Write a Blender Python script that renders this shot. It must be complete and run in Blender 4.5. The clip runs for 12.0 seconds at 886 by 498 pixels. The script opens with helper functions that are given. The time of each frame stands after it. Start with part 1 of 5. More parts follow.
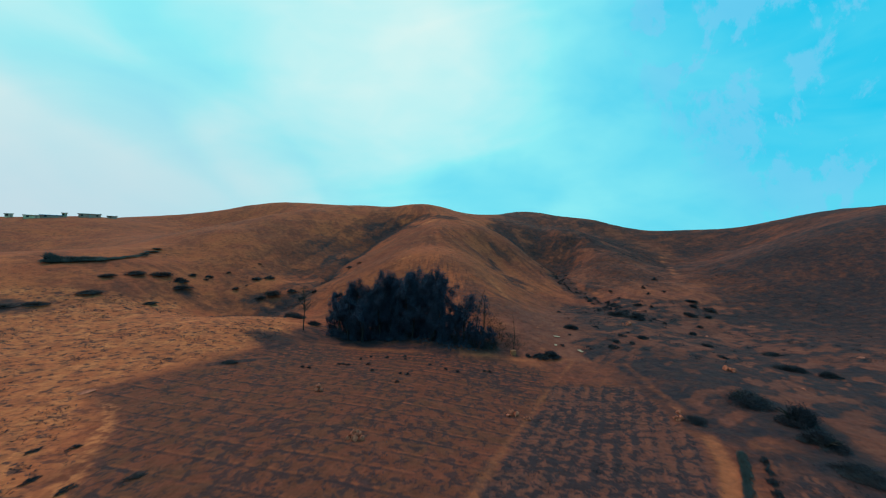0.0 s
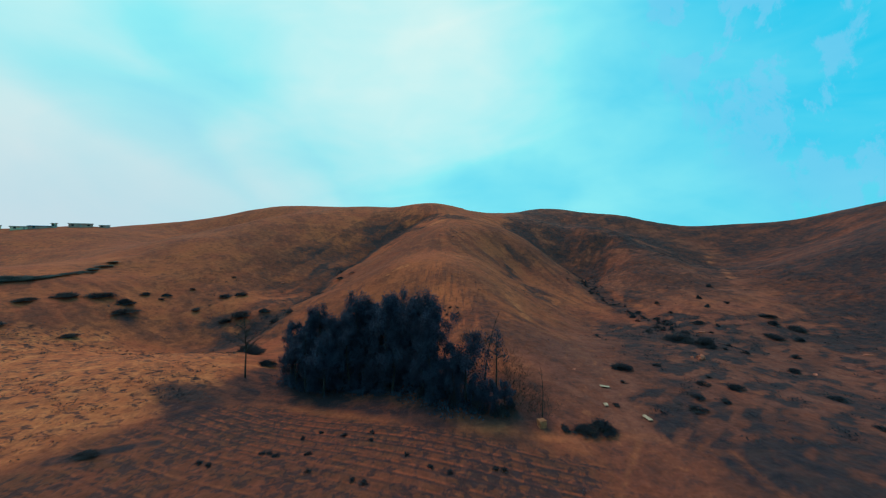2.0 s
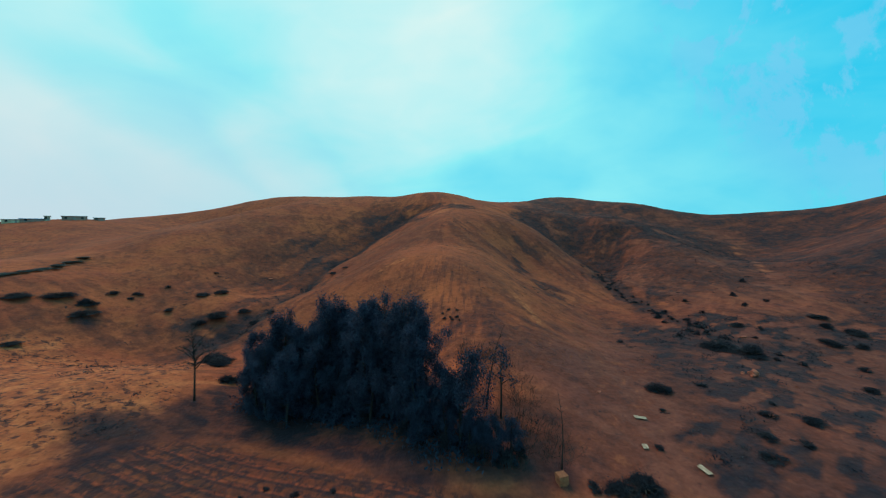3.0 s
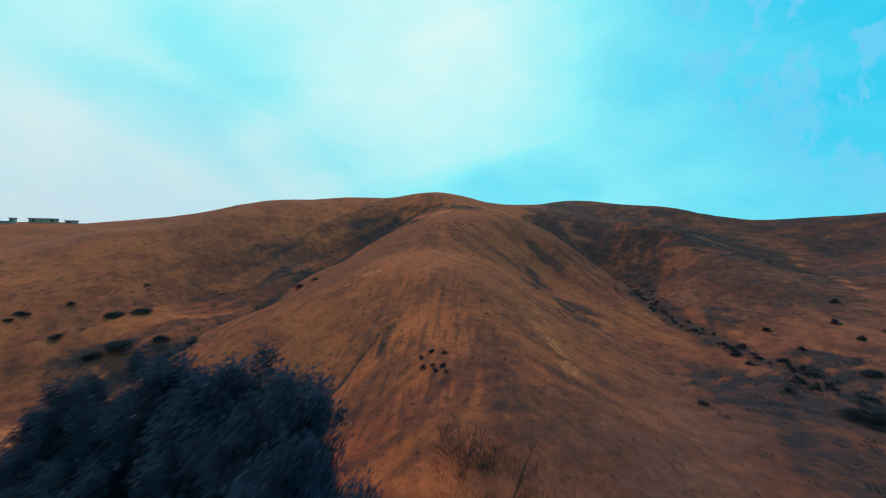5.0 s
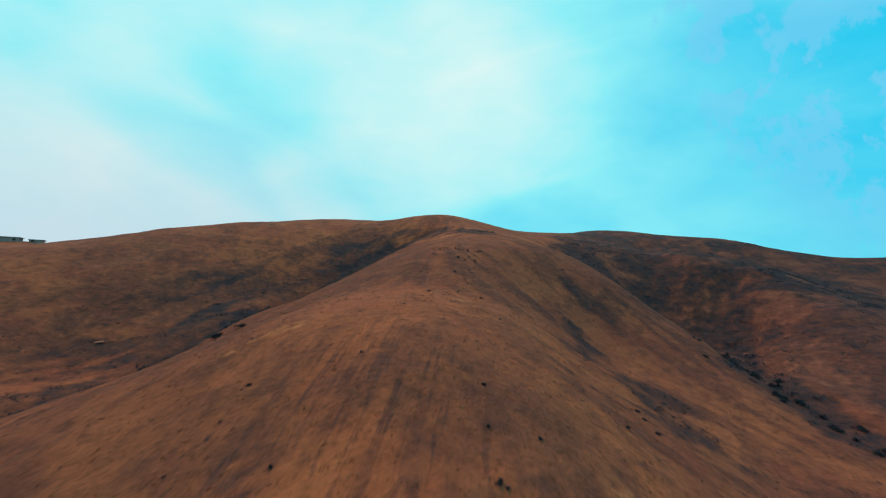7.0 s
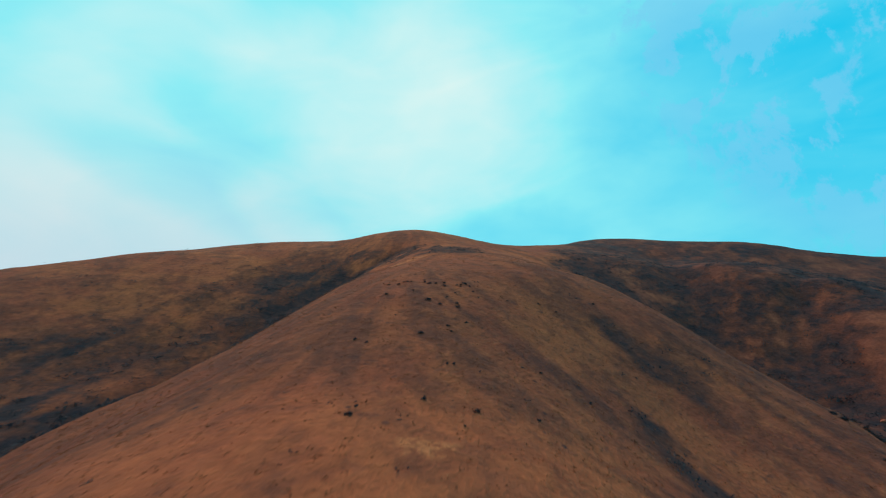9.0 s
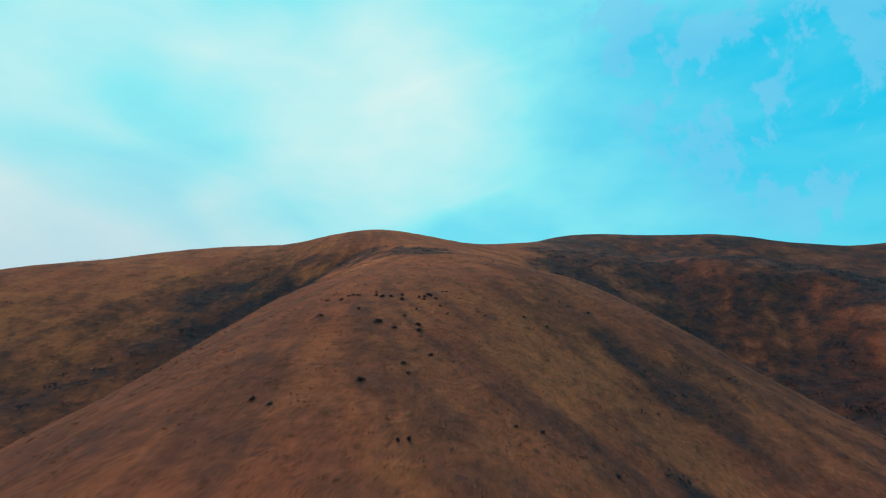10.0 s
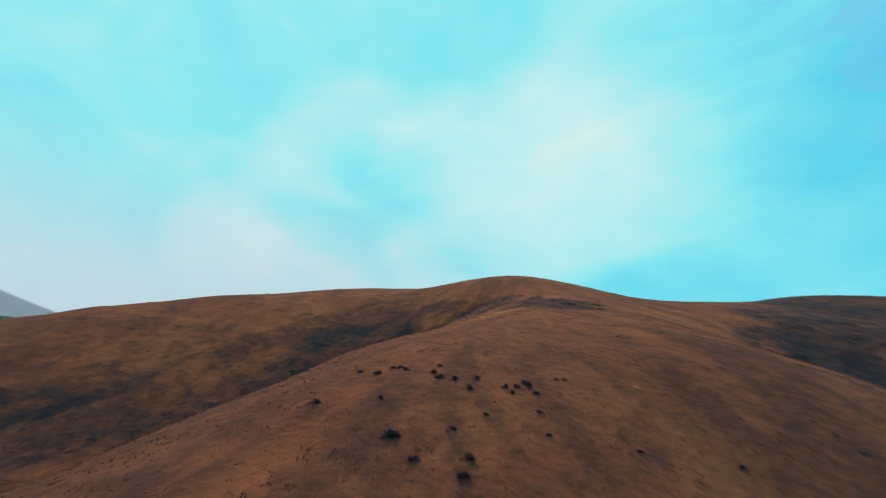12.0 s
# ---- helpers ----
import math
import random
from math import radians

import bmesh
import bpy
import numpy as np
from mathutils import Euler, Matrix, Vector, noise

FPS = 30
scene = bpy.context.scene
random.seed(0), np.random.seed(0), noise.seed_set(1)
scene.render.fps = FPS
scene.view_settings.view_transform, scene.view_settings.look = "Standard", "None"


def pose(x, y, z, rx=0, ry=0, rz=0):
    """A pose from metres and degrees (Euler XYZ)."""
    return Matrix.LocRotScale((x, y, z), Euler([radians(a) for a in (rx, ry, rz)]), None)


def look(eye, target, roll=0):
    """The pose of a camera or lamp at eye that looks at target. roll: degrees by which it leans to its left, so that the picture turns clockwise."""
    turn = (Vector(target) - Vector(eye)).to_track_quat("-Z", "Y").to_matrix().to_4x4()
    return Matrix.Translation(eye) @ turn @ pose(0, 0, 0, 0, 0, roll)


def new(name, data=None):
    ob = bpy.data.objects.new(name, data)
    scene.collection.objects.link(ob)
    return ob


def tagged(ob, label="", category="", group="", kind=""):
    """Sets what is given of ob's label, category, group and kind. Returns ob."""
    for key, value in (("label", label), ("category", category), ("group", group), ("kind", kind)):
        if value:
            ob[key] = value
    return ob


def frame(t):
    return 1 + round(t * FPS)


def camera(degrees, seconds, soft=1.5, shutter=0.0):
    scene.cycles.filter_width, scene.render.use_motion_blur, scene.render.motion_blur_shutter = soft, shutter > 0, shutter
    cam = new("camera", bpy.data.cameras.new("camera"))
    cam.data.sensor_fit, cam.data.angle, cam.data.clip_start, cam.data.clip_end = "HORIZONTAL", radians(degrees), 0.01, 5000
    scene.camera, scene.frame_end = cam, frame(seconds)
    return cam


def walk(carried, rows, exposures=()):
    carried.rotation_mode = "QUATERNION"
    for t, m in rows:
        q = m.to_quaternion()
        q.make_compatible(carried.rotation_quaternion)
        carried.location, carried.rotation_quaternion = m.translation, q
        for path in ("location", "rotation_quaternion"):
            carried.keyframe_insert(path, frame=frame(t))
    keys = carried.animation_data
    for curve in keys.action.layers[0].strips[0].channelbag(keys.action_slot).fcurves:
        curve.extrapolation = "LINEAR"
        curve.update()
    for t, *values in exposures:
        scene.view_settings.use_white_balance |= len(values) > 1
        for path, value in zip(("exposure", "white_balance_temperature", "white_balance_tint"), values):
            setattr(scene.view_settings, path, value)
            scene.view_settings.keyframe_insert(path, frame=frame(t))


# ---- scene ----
cam = camera(99.1, 12.0, 1.2, 0.5)
PATH = [
    (0, (0.931, -3.16, 18.073), (0.926, -1.16, 18.072), 0.1),
    (0.5, (2.042, 2.534, 18.54), (2.011, 4.533, 18.534), -0.1),
    (1, (3.079, 8.655, 18.978), (3.022, 10.654, 18.977), -0.5),
    (1.5, (3.893, 14.967, 19.338), (3.814, 16.965, 19.348), -0.9),
    (2, (4.654, 21.121, 19.714), (4.556, 23.119, 19.717), -1.2),
    (2.5, (5.417, 27.07, 19.913), (5.298, 29.066, 19.897), -1.4),
    (3, (6.169, 32.96, 20.01), (6.026, 34.955, 19.966), -1.5),
    (3.2, (6.552, 35.412, 20.079), (6.398, 37.405, 20.023), -1.5),
    (4.8, (7.591, 55.505, 18.97), (7.404, 57.496, 18.956), -1.1),
    (5, (7.678, 58.751, 18.989), (7.489, 60.742, 18.994), -1.1),
    (5.5, (7.992, 66.989, 19.017), (7.788, 68.978, 19.075), -0.6),
    (6, (8.363, 75.306, 19.191), (8.129, 77.29, 19.293), -0.1),
    (6.5, (8.484, 83.607, 19.339), (8.225, 85.585, 19.479), 0.4),
    (7, (8.379, 91.71, 19.69), (8.11, 93.684, 19.869), 0.5),
    (7.2, (8.18, 94.724, 19.936), (7.918, 96.697, 20.134), 0.4),
    (8.8, (6.846, 118.998, 24.237), (6.664, 120.972, 24.499), -2.5),
    (9, (6.843, 121.478, 24.619), (6.685, 123.455, 24.878), -2.9),
    (9.5, (6.88, 127.259, 25.443), (6.803, 129.242, 25.689), -4.1),
    (10, (7.181, 132.794, 26.058), (7.185, 134.778, 26.308), -5.1),
    (10.5, (7.741, 137.698, 26.621), (7.762, 139.677, 26.913), -5.3),
    (11, (8.53, 141.817, 27.195), (8.441, 143.781, 27.562), -4.4),
    (11.5, (9.627, 145.171, 27.762), (9.249, 147.082, 28.213), -2.2),
    (12, (10.325, 148.984, 27.85), (9.515, 150.733, 28.384), 1.7),
]
walk(cam, [(t, look(eye, target, roll)) for t, eye, target, roll in PATH], exposures=[(0, 0.0), (3, 0.0), (5, 0.05), (7, 0.03), (9, 0.0), (12, -0.06)])

SKY_TINT, SKY_CLEAR, SKY_VEIL = (0.6, 1.1, 1.0), (0.008, 0.60, 0.90), (0.27, 0.84, 0.91)
SUN_POWER, SUN_COLOUR = 1.55, (1.0, 0.72, 0.46)
EARTH_RED, EARTH_OCHRE, EARTH_BROWN = (0.325, 0.058, 0.028), (0.440, 0.091, 0.036), (0.185, 0.040, 0.024)
EARTH_PALE, EARTH_DARK, TILTH = (0.56, 0.140, 0.055), (0.034, 0.0175, 0.0230), (0.135, 0.038, 0.022)
EARTH_UMBER = (0.098, 0.0265, 0.0205)
FURROW_DARK, LITTER_SHADE = (0.027, 0.0165, 0.023), (0.018, 0.012, 0.020)
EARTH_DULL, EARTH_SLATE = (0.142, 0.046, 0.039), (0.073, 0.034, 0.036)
SCRUB_DARK, SCRUB_LIGHT = (0.013, 0.0135, 0.0230), (0.040, 0.022, 0.026)

# ---- sky and sun ----
SUN_AZIMUTH, SUN_ELEVATION = radians(-36.0), radians(54.0)   # left of straight ahead, behind thin cloud
world = bpy.data.worlds.new("overcast_sky")
scene.world = world
world.use_nodes = True


class Graph:
    """Short hand for node trees."""

    def __init__(self, tree):
        self.tree = tree
        tree.nodes.clear()

    def add(self, kind, inputs=None, **settings):
        n = self.tree.nodes.new(kind)
        for k, v in settings.items():
            if k == "operation":
                n.operation = v
            elif k == "data_type":
                n.data_type = v
            elif k == "blend_type":
                n.blend_type = v
            elif k == "attribute_name":
                n.attribute_name = v
            elif k == "interpolation_type":
                n.interpolation_type = v
        for k, v in (inputs or {}).items():
            self.put(n, k, v)
        return n

    def put(self, n, key, v):
        if isinstance(v, bpy.types.NodeSocket):
            self.tree.links.new(v, n.inputs[key])
        else:
            n.inputs[key].default_value = v

    def math(self, op, a, b=0.0, clamp=False):
        n = self.add("ShaderNodeMath", {0: a, 1: b}, operation=op)
        n.use_clamp = clamp
        return n.outputs[0]

    def mix(self, f, a, b, blend="MIX"):
        n = self.add("ShaderNodeMix", {0: f, 6: a, 7: b}, data_type="RGBA", blend_type=blend)
        return n.outputs[2]

    def noise(self, vector, scale, detail=4.0, rough=0.55, distort=0.0):
        n = self.add("ShaderNodeTexNoise", {"Vector": vector, "Scale": scale, "Detail": detail, "Roughness": rough, "Distortion": distort})
        return n.outputs["Fac"]

    def ramp(self, v, low, high, smooth=True):
        n = self.add("ShaderNodeMapRange", {0: v, 1: low, 2: high, 3: 0.0, 4: 1.0}, interpolation_type="SMOOTHSTEP" if smooth else "LINEAR")
        n.clamp = True
        return n.outputs[0]

    def attr(self, name):
        return self.add("ShaderNodeAttribute", attribute_name=name).outputs["Fac"]


def rgb(r, g, b):
    return (r, g, b, 1.0)


g = Graph(world.node_tree)
way = g.add("ShaderNodeTexCoord").outputs["Generated"]
sky = g.add("ShaderNodeTexSky")
sky.sky_type, sky.sun_disc = "NISHITA", False
sky.sun_elevation, sky.sun_rotation = SUN_ELEVATION, SUN_AZIMUTH
sky.air_density, sky.dust_density, sky.ozone_density = 1.2, 1.0, 1.0


def lobe(azimuth, elevation, inner, outer):
    """A soft round opening or thickening of the cloud about one direction of the sky."""
    a, e = radians(azimuth), radians(elevation)
    d = (math.sin(a) * math.cos(e), math.cos(a) * math.cos(e), math.sin(e))
    dot = g.add("ShaderNodeVectorMath", {0: way, 1: d}, operation="DOT_PRODUCT").outputs["Value"]
    return g.ramp(dot, math.cos(radians(outer)), math.cos(radians(inner)))


clear = g.mix(1.0, g.mix(1.0, sky.outputs[0], rgb(0.1, 0.1, 0.1), "MULTIPLY"), rgb(*SKY_TINT), "MULTIPLY")
clear = g.mix(0.9, clear, rgb(*SKY_CLEAR))
streaks = g.noise(g.add("ShaderNodeMapping", {"Vector": way, "Rotation": (0.25, 0.5, 0.3), "Scale": (1.0, 2.2, 3.0)}).outputs[0], 1.9, 4.0, 0.52, 0.9)
wisps = g.noise(g.add("ShaderNodeMapping", {"Vector": way, "Rotation": (0.1, -0.4, 0.2), "Scale": (1.3, 1.3, 2.6)}).outputs[0], 4.6, 3.0, 0.5, 0.4)
ahead = g.add("ShaderNodeSeparateXYZ", {0: way}).outputs
depth_y = g.math("MAXIMUM", ahead[1], 0.15)
ripple = g.math("MULTIPLY", g.math("SUBTRACT", g.noise(way, 3.2, 4.0, 0.55, 0.4), 0.5), 0.20)
across_sky = g.math("ADD", g.math("DIVIDE", ahead[0], depth_y), ripple)
up_sky = g.math("SUBTRACT", g.math("DIVIDE", ahead[2], depth_y), g.math("MULTIPLY", ripple, 0.7))


def bank(u, v, turn, long, wide, strength):
    """A long soft bank of cloud (or a gap in it, below zero) over the northern sky."""
    c, s_ = math.cos(radians(turn)), math.sin(radians(turn))
    du, dv = g.math("SUBTRACT", across_sky, u), g.math("SUBTRACT", up_sky, v)
    a = g.math("ADD", g.math("MULTIPLY", du, c / long), g.math("MULTIPLY", dv, s_ / long))
    b = g.math("SUBTRACT", g.math("MULTIPLY", dv, c / wide), g.math("MULTIPLY", du, s_ / wide))
    r2 = g.math("ADD", g.math("MULTIPLY", a, a), g.math("MULTIPLY", b, b))
    return g.math("MULTIPLY", g.math("SUBTRACT", 1.0, g.ramp(r2, 0.0, 1.0)), strength)


BANKS = ((0.80, 1.02, 0, 0.55, 0.40, 0.18), (-1.55, 0.45, -20, 0.55, 0.30, 0.22), (0.14, 0.85, 0, 0.48, 0.45, 0.20), (-0.98, 0.86, -20, 0.55, 0.30, 0.16), (-0.24, 0.56, -18, 0.62, 0.38, 0.29), (0.00, 0.34, 40, 0.60, 0.34, 0.11), (-0.50, 0.22, -40, 0.30, 0.11, 0.26), (-1.00, 0.50, -35, 0.80, 0.22, 0.14), (-0.80, 0.36, -25, 0.75, 0.13, -0.24), (0.12, 0.16, 0, 0.26, 0.11, -0.24), (-0.68, 0.58, -30, 0.34, 0.18, -0.12), (-1.08, 0.33, -15, 0.50, 0.22, 0.10))
banks = 0.0
for b_ in BANKS:
    banks = g.math("ADD", bank(*b_), banks)
leftish = lobe(-66, 14, 5, 62)
clear_right = lobe(76, 34, 6, 68)
above = g.add("ShaderNodeSeparateXYZ", {0: way}).outputs[2]
low = g.math("SUBTRACT", 1.0, g.ramp(above, 0.02, 0.48))
cover = g.math("ADD", banks, g.math("MULTIPLY", g.math("SUBTRACT", streaks, 0.5), 0.42))
cover = g.math("ADD", cover, g.math("MULTIPLY", g.math("SUBTRACT", wisps, 0.5), 0.22))
cover = g.math("ADD", cover, g.math("ADD", 0.45, g.math("MULTIPLY", leftish, 0.06)))
cover = g.math("SUBTRACT", cover, g.math("MULTIPLY", clear_right, 0.46), clamp=True)
haze = rgb(0.74, 0.92, 0.89)
veil = g.mix(g.ramp(cover, 0.0, 0.5, False), clear, rgb(*SKY_VEIL))
seen_sky = g.mix(g.ramp(cover, 0.5, 1.0, False), veil, haze)
seen_sky = g.mix(g.math("MULTIPLY", g.math("MULTIPLY", low, leftish), 0.75), seen_sky, rgb(0.66, 0.67, 0.75))
lilac = g.ramp(g.noise(g.add("ShaderNodeMapping", {"Vector": way, "Scale": (1.0, 1.0, 0.7)}).outputs[0], 9.0, 8.0, 0.66, 0.3), 0.49, 0.56)
seen_sky = g.mix(g.math("MULTIPLY", g.math("MULTIPLY", lilac, g.ramp(clear_right, 0.42, 0.72)), 0.55), seen_sky, rgb(0.20, 0.60, 0.88))
out = g.add("ShaderNodeBackground", {"Color": seen_sky, "Strength": 1.0})
g.tree.links.new(out.outputs[0], g.add("ShaderNodeOutputWorld").inputs["Surface"])

sun = new("sun", bpy.data.lights.new("sun", "SUN"))
sun.data.energy, sun.data.angle, sun.data.color = SUN_POWER, radians(28), SUN_COLOUR
toward = Vector((math.sin(SUN_AZIMUTH) * math.cos(SUN_ELEVATION), math.cos(SUN_AZIMUTH) * math.cos(SUN_ELEVATION), math.sin(SUN_ELEVATION)))
sun.matrix_world = look(toward * 200, (0, 0, 0))


# ---- materials ----
def material(name, rough=0.9):
    m = bpy.data.materials.new(name)
    m.use_nodes = True
    gr = Graph(m.node_tree)
    shader = gr.add("ShaderNodeBsdfPrincipled", {"Roughness": rough})
    shader.inputs["Specular IOR Level"].default_value = 0.15
    gr.sheet = gr.add("ShaderNodeOutputMaterial").inputs["Surface"]
    gr.tree.links.new(shader.outputs[0], gr.sheet)
    gr.shader = shader
    gr.place = gr.add("ShaderNodeTexCoord").outputs["Object"]
    return m, gr


def relief(gr, height_value, strength, distance):
    b = gr.add("ShaderNodeBump", {"Height": height_value, "Strength": strength, "Distance": distance})
    gr.put(gr.shader, "Normal", b.outputs[0])


def simple(name, dark, light, scale, rough=0.9, bump=0.3, distance=0.03, vary=0.0):
    """A surface whose colour wanders between two tones at two scales."""
    m, gr = material(name, rough)
    f = gr.math("MULTIPLY", gr.noise(gr.place, scale, 5.0, 0.6), gr.math("ADD", 0.55, gr.noise(gr.place, scale * 0.17, 2.0)))
    c = gr.mix(gr.ramp(f, 0.3, 0.75), rgb(*dark), rgb(*light))
    if vary:
        chance = gr.add("ShaderNodeObjectInfo").outputs["Random"]
        c = gr.mix(gr.math("MULTIPLY", chance, vary), c, rgb(*[0.5 * v for v in light]))
    gr.put(gr.shader, "Base Color", c)
    relief(gr, gr.noise(gr.place, scale * 2.5, 4.0, 0.65), bump, distance)
    return m


def foliage(name, dark, light):
    """Leaves: each leaf has a tone of its own, and lets some light through."""
    m, gr = material(name, 0.6)
    island = gr.add("ShaderNodeNewGeometry").outputs["Random Per Island"]
    chance = gr.add("ShaderNodeObjectInfo").outputs["Random"]
    c = gr.mix(gr.math("MULTIPLY", island, island), rgb(*dark), rgb(*light))
    c = gr.mix(gr.math("MULTIPLY", chance, 0.5), c, rgb(*[0.6 * v for v in dark]))
    c = gr.mix(gr.ramp(gr.noise(gr.place, 0.6, 2.0), 0.4, 0.7), c, rgb(*[1.35 * v for v in light]))
    gr.put(gr.shader, "Base Color", c)
    through_leaf = gr.add("ShaderNodeBsdfTranslucent", {"Color": c})
    both = gr.add("ShaderNodeMixShader", {0: 0.4, 1: gr.shader.outputs[0], 2: through_leaf.outputs[0]})
    gr.tree.links.new(both.outputs[0], gr.sheet)
    return m


EUCALYPT = foliage("eucalypt_leaves", (0.023, 0.033, 0.065), (0.035, 0.046, 0.081))
SCRUB = foliage("scrub_leaves", (0.025, 0.025, 0.040), (0.052, 0.044, 0.054))
HEDGE = foliage("hedge_leaves", (0.052, 0.064, 0.076), (0.10, 0.112, 0.115))
STRAW = foliage("dry_grass", (0.16, 0.042, 0.021), (0.31, 0.090, 0.040))
BARK = simple("eucalypt_bark", (0.018, 0.016, 0.020), (0.042, 0.033, 0.033), 2.2, 0.85, 0.5, 0.02)
DEADWOOD = simple("weathered_deadwood", (0.018, 0.016, 0.018), (0.05, 0.036, 0.033), 3.0, 0.9, 0.5, 0.02)
STONE = simple("pale_limestone", (0.22, 0.058, 0.038), (0.66, 0.155, 0.095), 2.6, 0.85, 0.6, 0.05, 0.35)
BOARD = simple("bleached_board", (0.34, 0.20, 0.14), (0.58, 0.36, 0.26), 1.6, 0.8, 0.25, 0.01)
SACK = simple("pale_sacking", (0.24, 0.075, 0.04), (0.36, 0.115, 0.06), 3.0, 0.95, 0.5, 0.03)
PLASTER = simple("weathered_plaster", (0.26, 0.15, 0.13), (0.40, 0.25, 0.21), 0.5, 0.9, 0.2, 0.02)
PLASTER_PALE = simple("pale_plaster", (0.42, 0.34, 0.22), (0.6, 0.5, 0.36), 0.5, 0.9, 0.2, 0.02)
ROOFING = simple("grey_roof_slab", (0.24, 0.20, 0.19), (0.38, 0.33, 0.31), 0.6, 0.9, 0.2, 0.02)
BLUE_ROOF = simple("blue_sheet_roof", (0.03, 0.16, 0.30), (0.06, 0.28, 0.45), 0.7, 0.5, 0.1, 0.02)
m_glass, gr_glass = material("dark_window_glass", 0.15)
gr_glass.put(gr_glass.shader, "Base Color", rgb(0.02, 0.022, 0.025))
WINDOW = m_glass


# ---- the lie of the land ----
LAND_PLANE = (-3.861, -6.378, 0.522)
FORMS = []


def form(height, x, y, long, wide, turn):
    """A rounded rise (or hollow, when below zero) of the land."""
    FORMS.append((height, x, y, long, wide, turn))


# the middle spur and its summit
form(34.94, -19.5, 218.5, 52.3, 27.7, 0.68)
form(11.94, 30.7, 183.9, 51.1, 14.8, 0.58)
form(16.70, -35.3, 99.3, 15.9, 17.9, -0.55)
form(-14.54, -31.2, 197.1, 40.3, 14.9, 0.82)
form(5.06, 5.3, 17.2, 23.8, 18.4, -1.12)
form(17.37, 9.0, 128.0, 14.7, 37.2, 0.00)
form(-8.33, -31.6, 206.3, 15.0, 14.9, 0.13)
form(-3.43, 21.0, 175.3, 34.6, 15.0, -0.21)
form(6.96, -18.2, 163.2, 14.9, 31.1, -0.32)
form(-5.20, 26.9, 163.1, 14.9, 15.0, -0.01)
form(8.64, -9.6, 129.3, 15.0, 14.9, -0.21)
form(0.32, -19.4, 194.9, 16.5, 15.0, 0.00)
form(0.79, -12.7, 174.1, 15.0, 15.7, -0.00)
# western slopes and gully
form(25.99, -79.4, 246.8, 44.6, 63.9, -0.42)
form(26.19, -231.8, 280.8, 193.1, 56.6, 0.71)
form(26.57, -128.6, 327.5, 93.5, 31.6, -0.51)
form(8.32, -137.9, 177.9, 94.7, 20.0, -0.64)
form(24.70, -52.8, 119.4, 14.9, 24.1, -1.42)
form(-15.47, -56.4, 207.1, 38.7, 14.9, 0.93)
form(-21.18, -47.2, 139.1, 35.5, 15.1, -1.04)
form(10.43, -124.1, 105.3, 131.4, 29.7, 0.77)
form(20.90, -66.5, 178.6, 24.2, 22.6, -0.77)
form(-15.36, -41.8, 175.6, 19.1, 14.9, -0.94)
form(-29.70, -57.7, 111.3, 14.8, 25.3, 1.06)
form(4.41, -45.1, 196.4, 15.0, 28.2, 0.05)
form(7.72, -49.3, 156.1, 15.0, 15.0, 0.01)
form(-1.17, -255.7, 239.7, 39.9, 39.5, -0.00)
# eastern hill, gully and meadow
form(31.01, 102.2, 304.8, 92.1, 53.3, 0.44)
form(55.96, 242.8, 197.0, 59.1, 109.6, -0.58)
form(19.24, 113.1, 283.7, 22.6, 89.4, 1.14)
form(10.74, 86.2, 177.7, 85.1, 20.7, -0.30)
form(-27.88, 50.8, 194.2, 15.5, 17.6, 0.62)
form(12.68, 38.9, 172.6, 85.3, 14.9, 1.56)
form(-22.06, 106.0, 175.9, 64.3, 19.7, 1.08)
form(-12.48, 98.7, 266.5, 139.6, 22.7, 0.46)
form(22.54, 95.1, 257.1, 18.7, 25.5, -1.44)
form(14.15, 72.6, 127.9, 16.7, 39.6, -0.67)
form(9.42, 65.5, 205.5, 84.0, 17.6, -1.55)
form(22.87, 122.9, 215.7, 45.7, 20.7, 0.89)
form(-6.31, 41.3, 118.2, 77.1, 15.0, 1.20)
form(-7.91, 46.2, 117.0, 25.1, 117.0, 1.29)
form(5.21, 66.0, 223.0, 32.6, 15.0, 0.03)
form(3.90, 73.5, 201.7, 15.0, 24.6, -0.10)
form(8.14, 94.4, 122.3, 16.2, 34.8, -0.38)
# distance
form(8.45, -306.4, 305.7, 118.3, 14.0, 0.04)
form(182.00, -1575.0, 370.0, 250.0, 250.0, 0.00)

PLANE = tuple(LAND_PLANE)


def land(x, y, slopes=False):
    """Height of the ground without its small forms, and on request its slopes."""
    tx, ty = np.tanh(x / 600.0), np.tanh(y / 600.0)
    z = PLANE[0] + PLANE[1] * 6.0 * tx + PLANE[2] * 6.0 * ty
    gx, gy = PLANE[1] / 100 * (1 - tx**2), PLANE[2] / 100 * (1 - ty**2)
    for h, cx, cy, a, b, turn in FORMS:
        c, s = math.cos(turn), math.sin(turn)
        dx, dy = x - cx, y - cy
        u, v = (dx * c + dy * s) / a, (dy * c - dx * s) / b
        bell = h * np.exp(-0.5 * (u * u + v * v))
        z = z + bell
        if slopes:
            gx = gx - bell * (u * c / a - v * s / b)
            gy = gy - bell * (u * s / a + v * c / b)
    return (z, gx, gy) if slopes else z


def lattice(i, j, seed):
    n = (i.astype(np.int64) * 374761393 + j.astype(np.int64) * 668265263 + seed * 69069) & 0x7FFFFFFF
    n = ((n ^ (n >> 13)) * 1274126177) & 0x7FFFFFFF
    return ((n ^ (n >> 16)) & 0xFFFF) / 65535.0


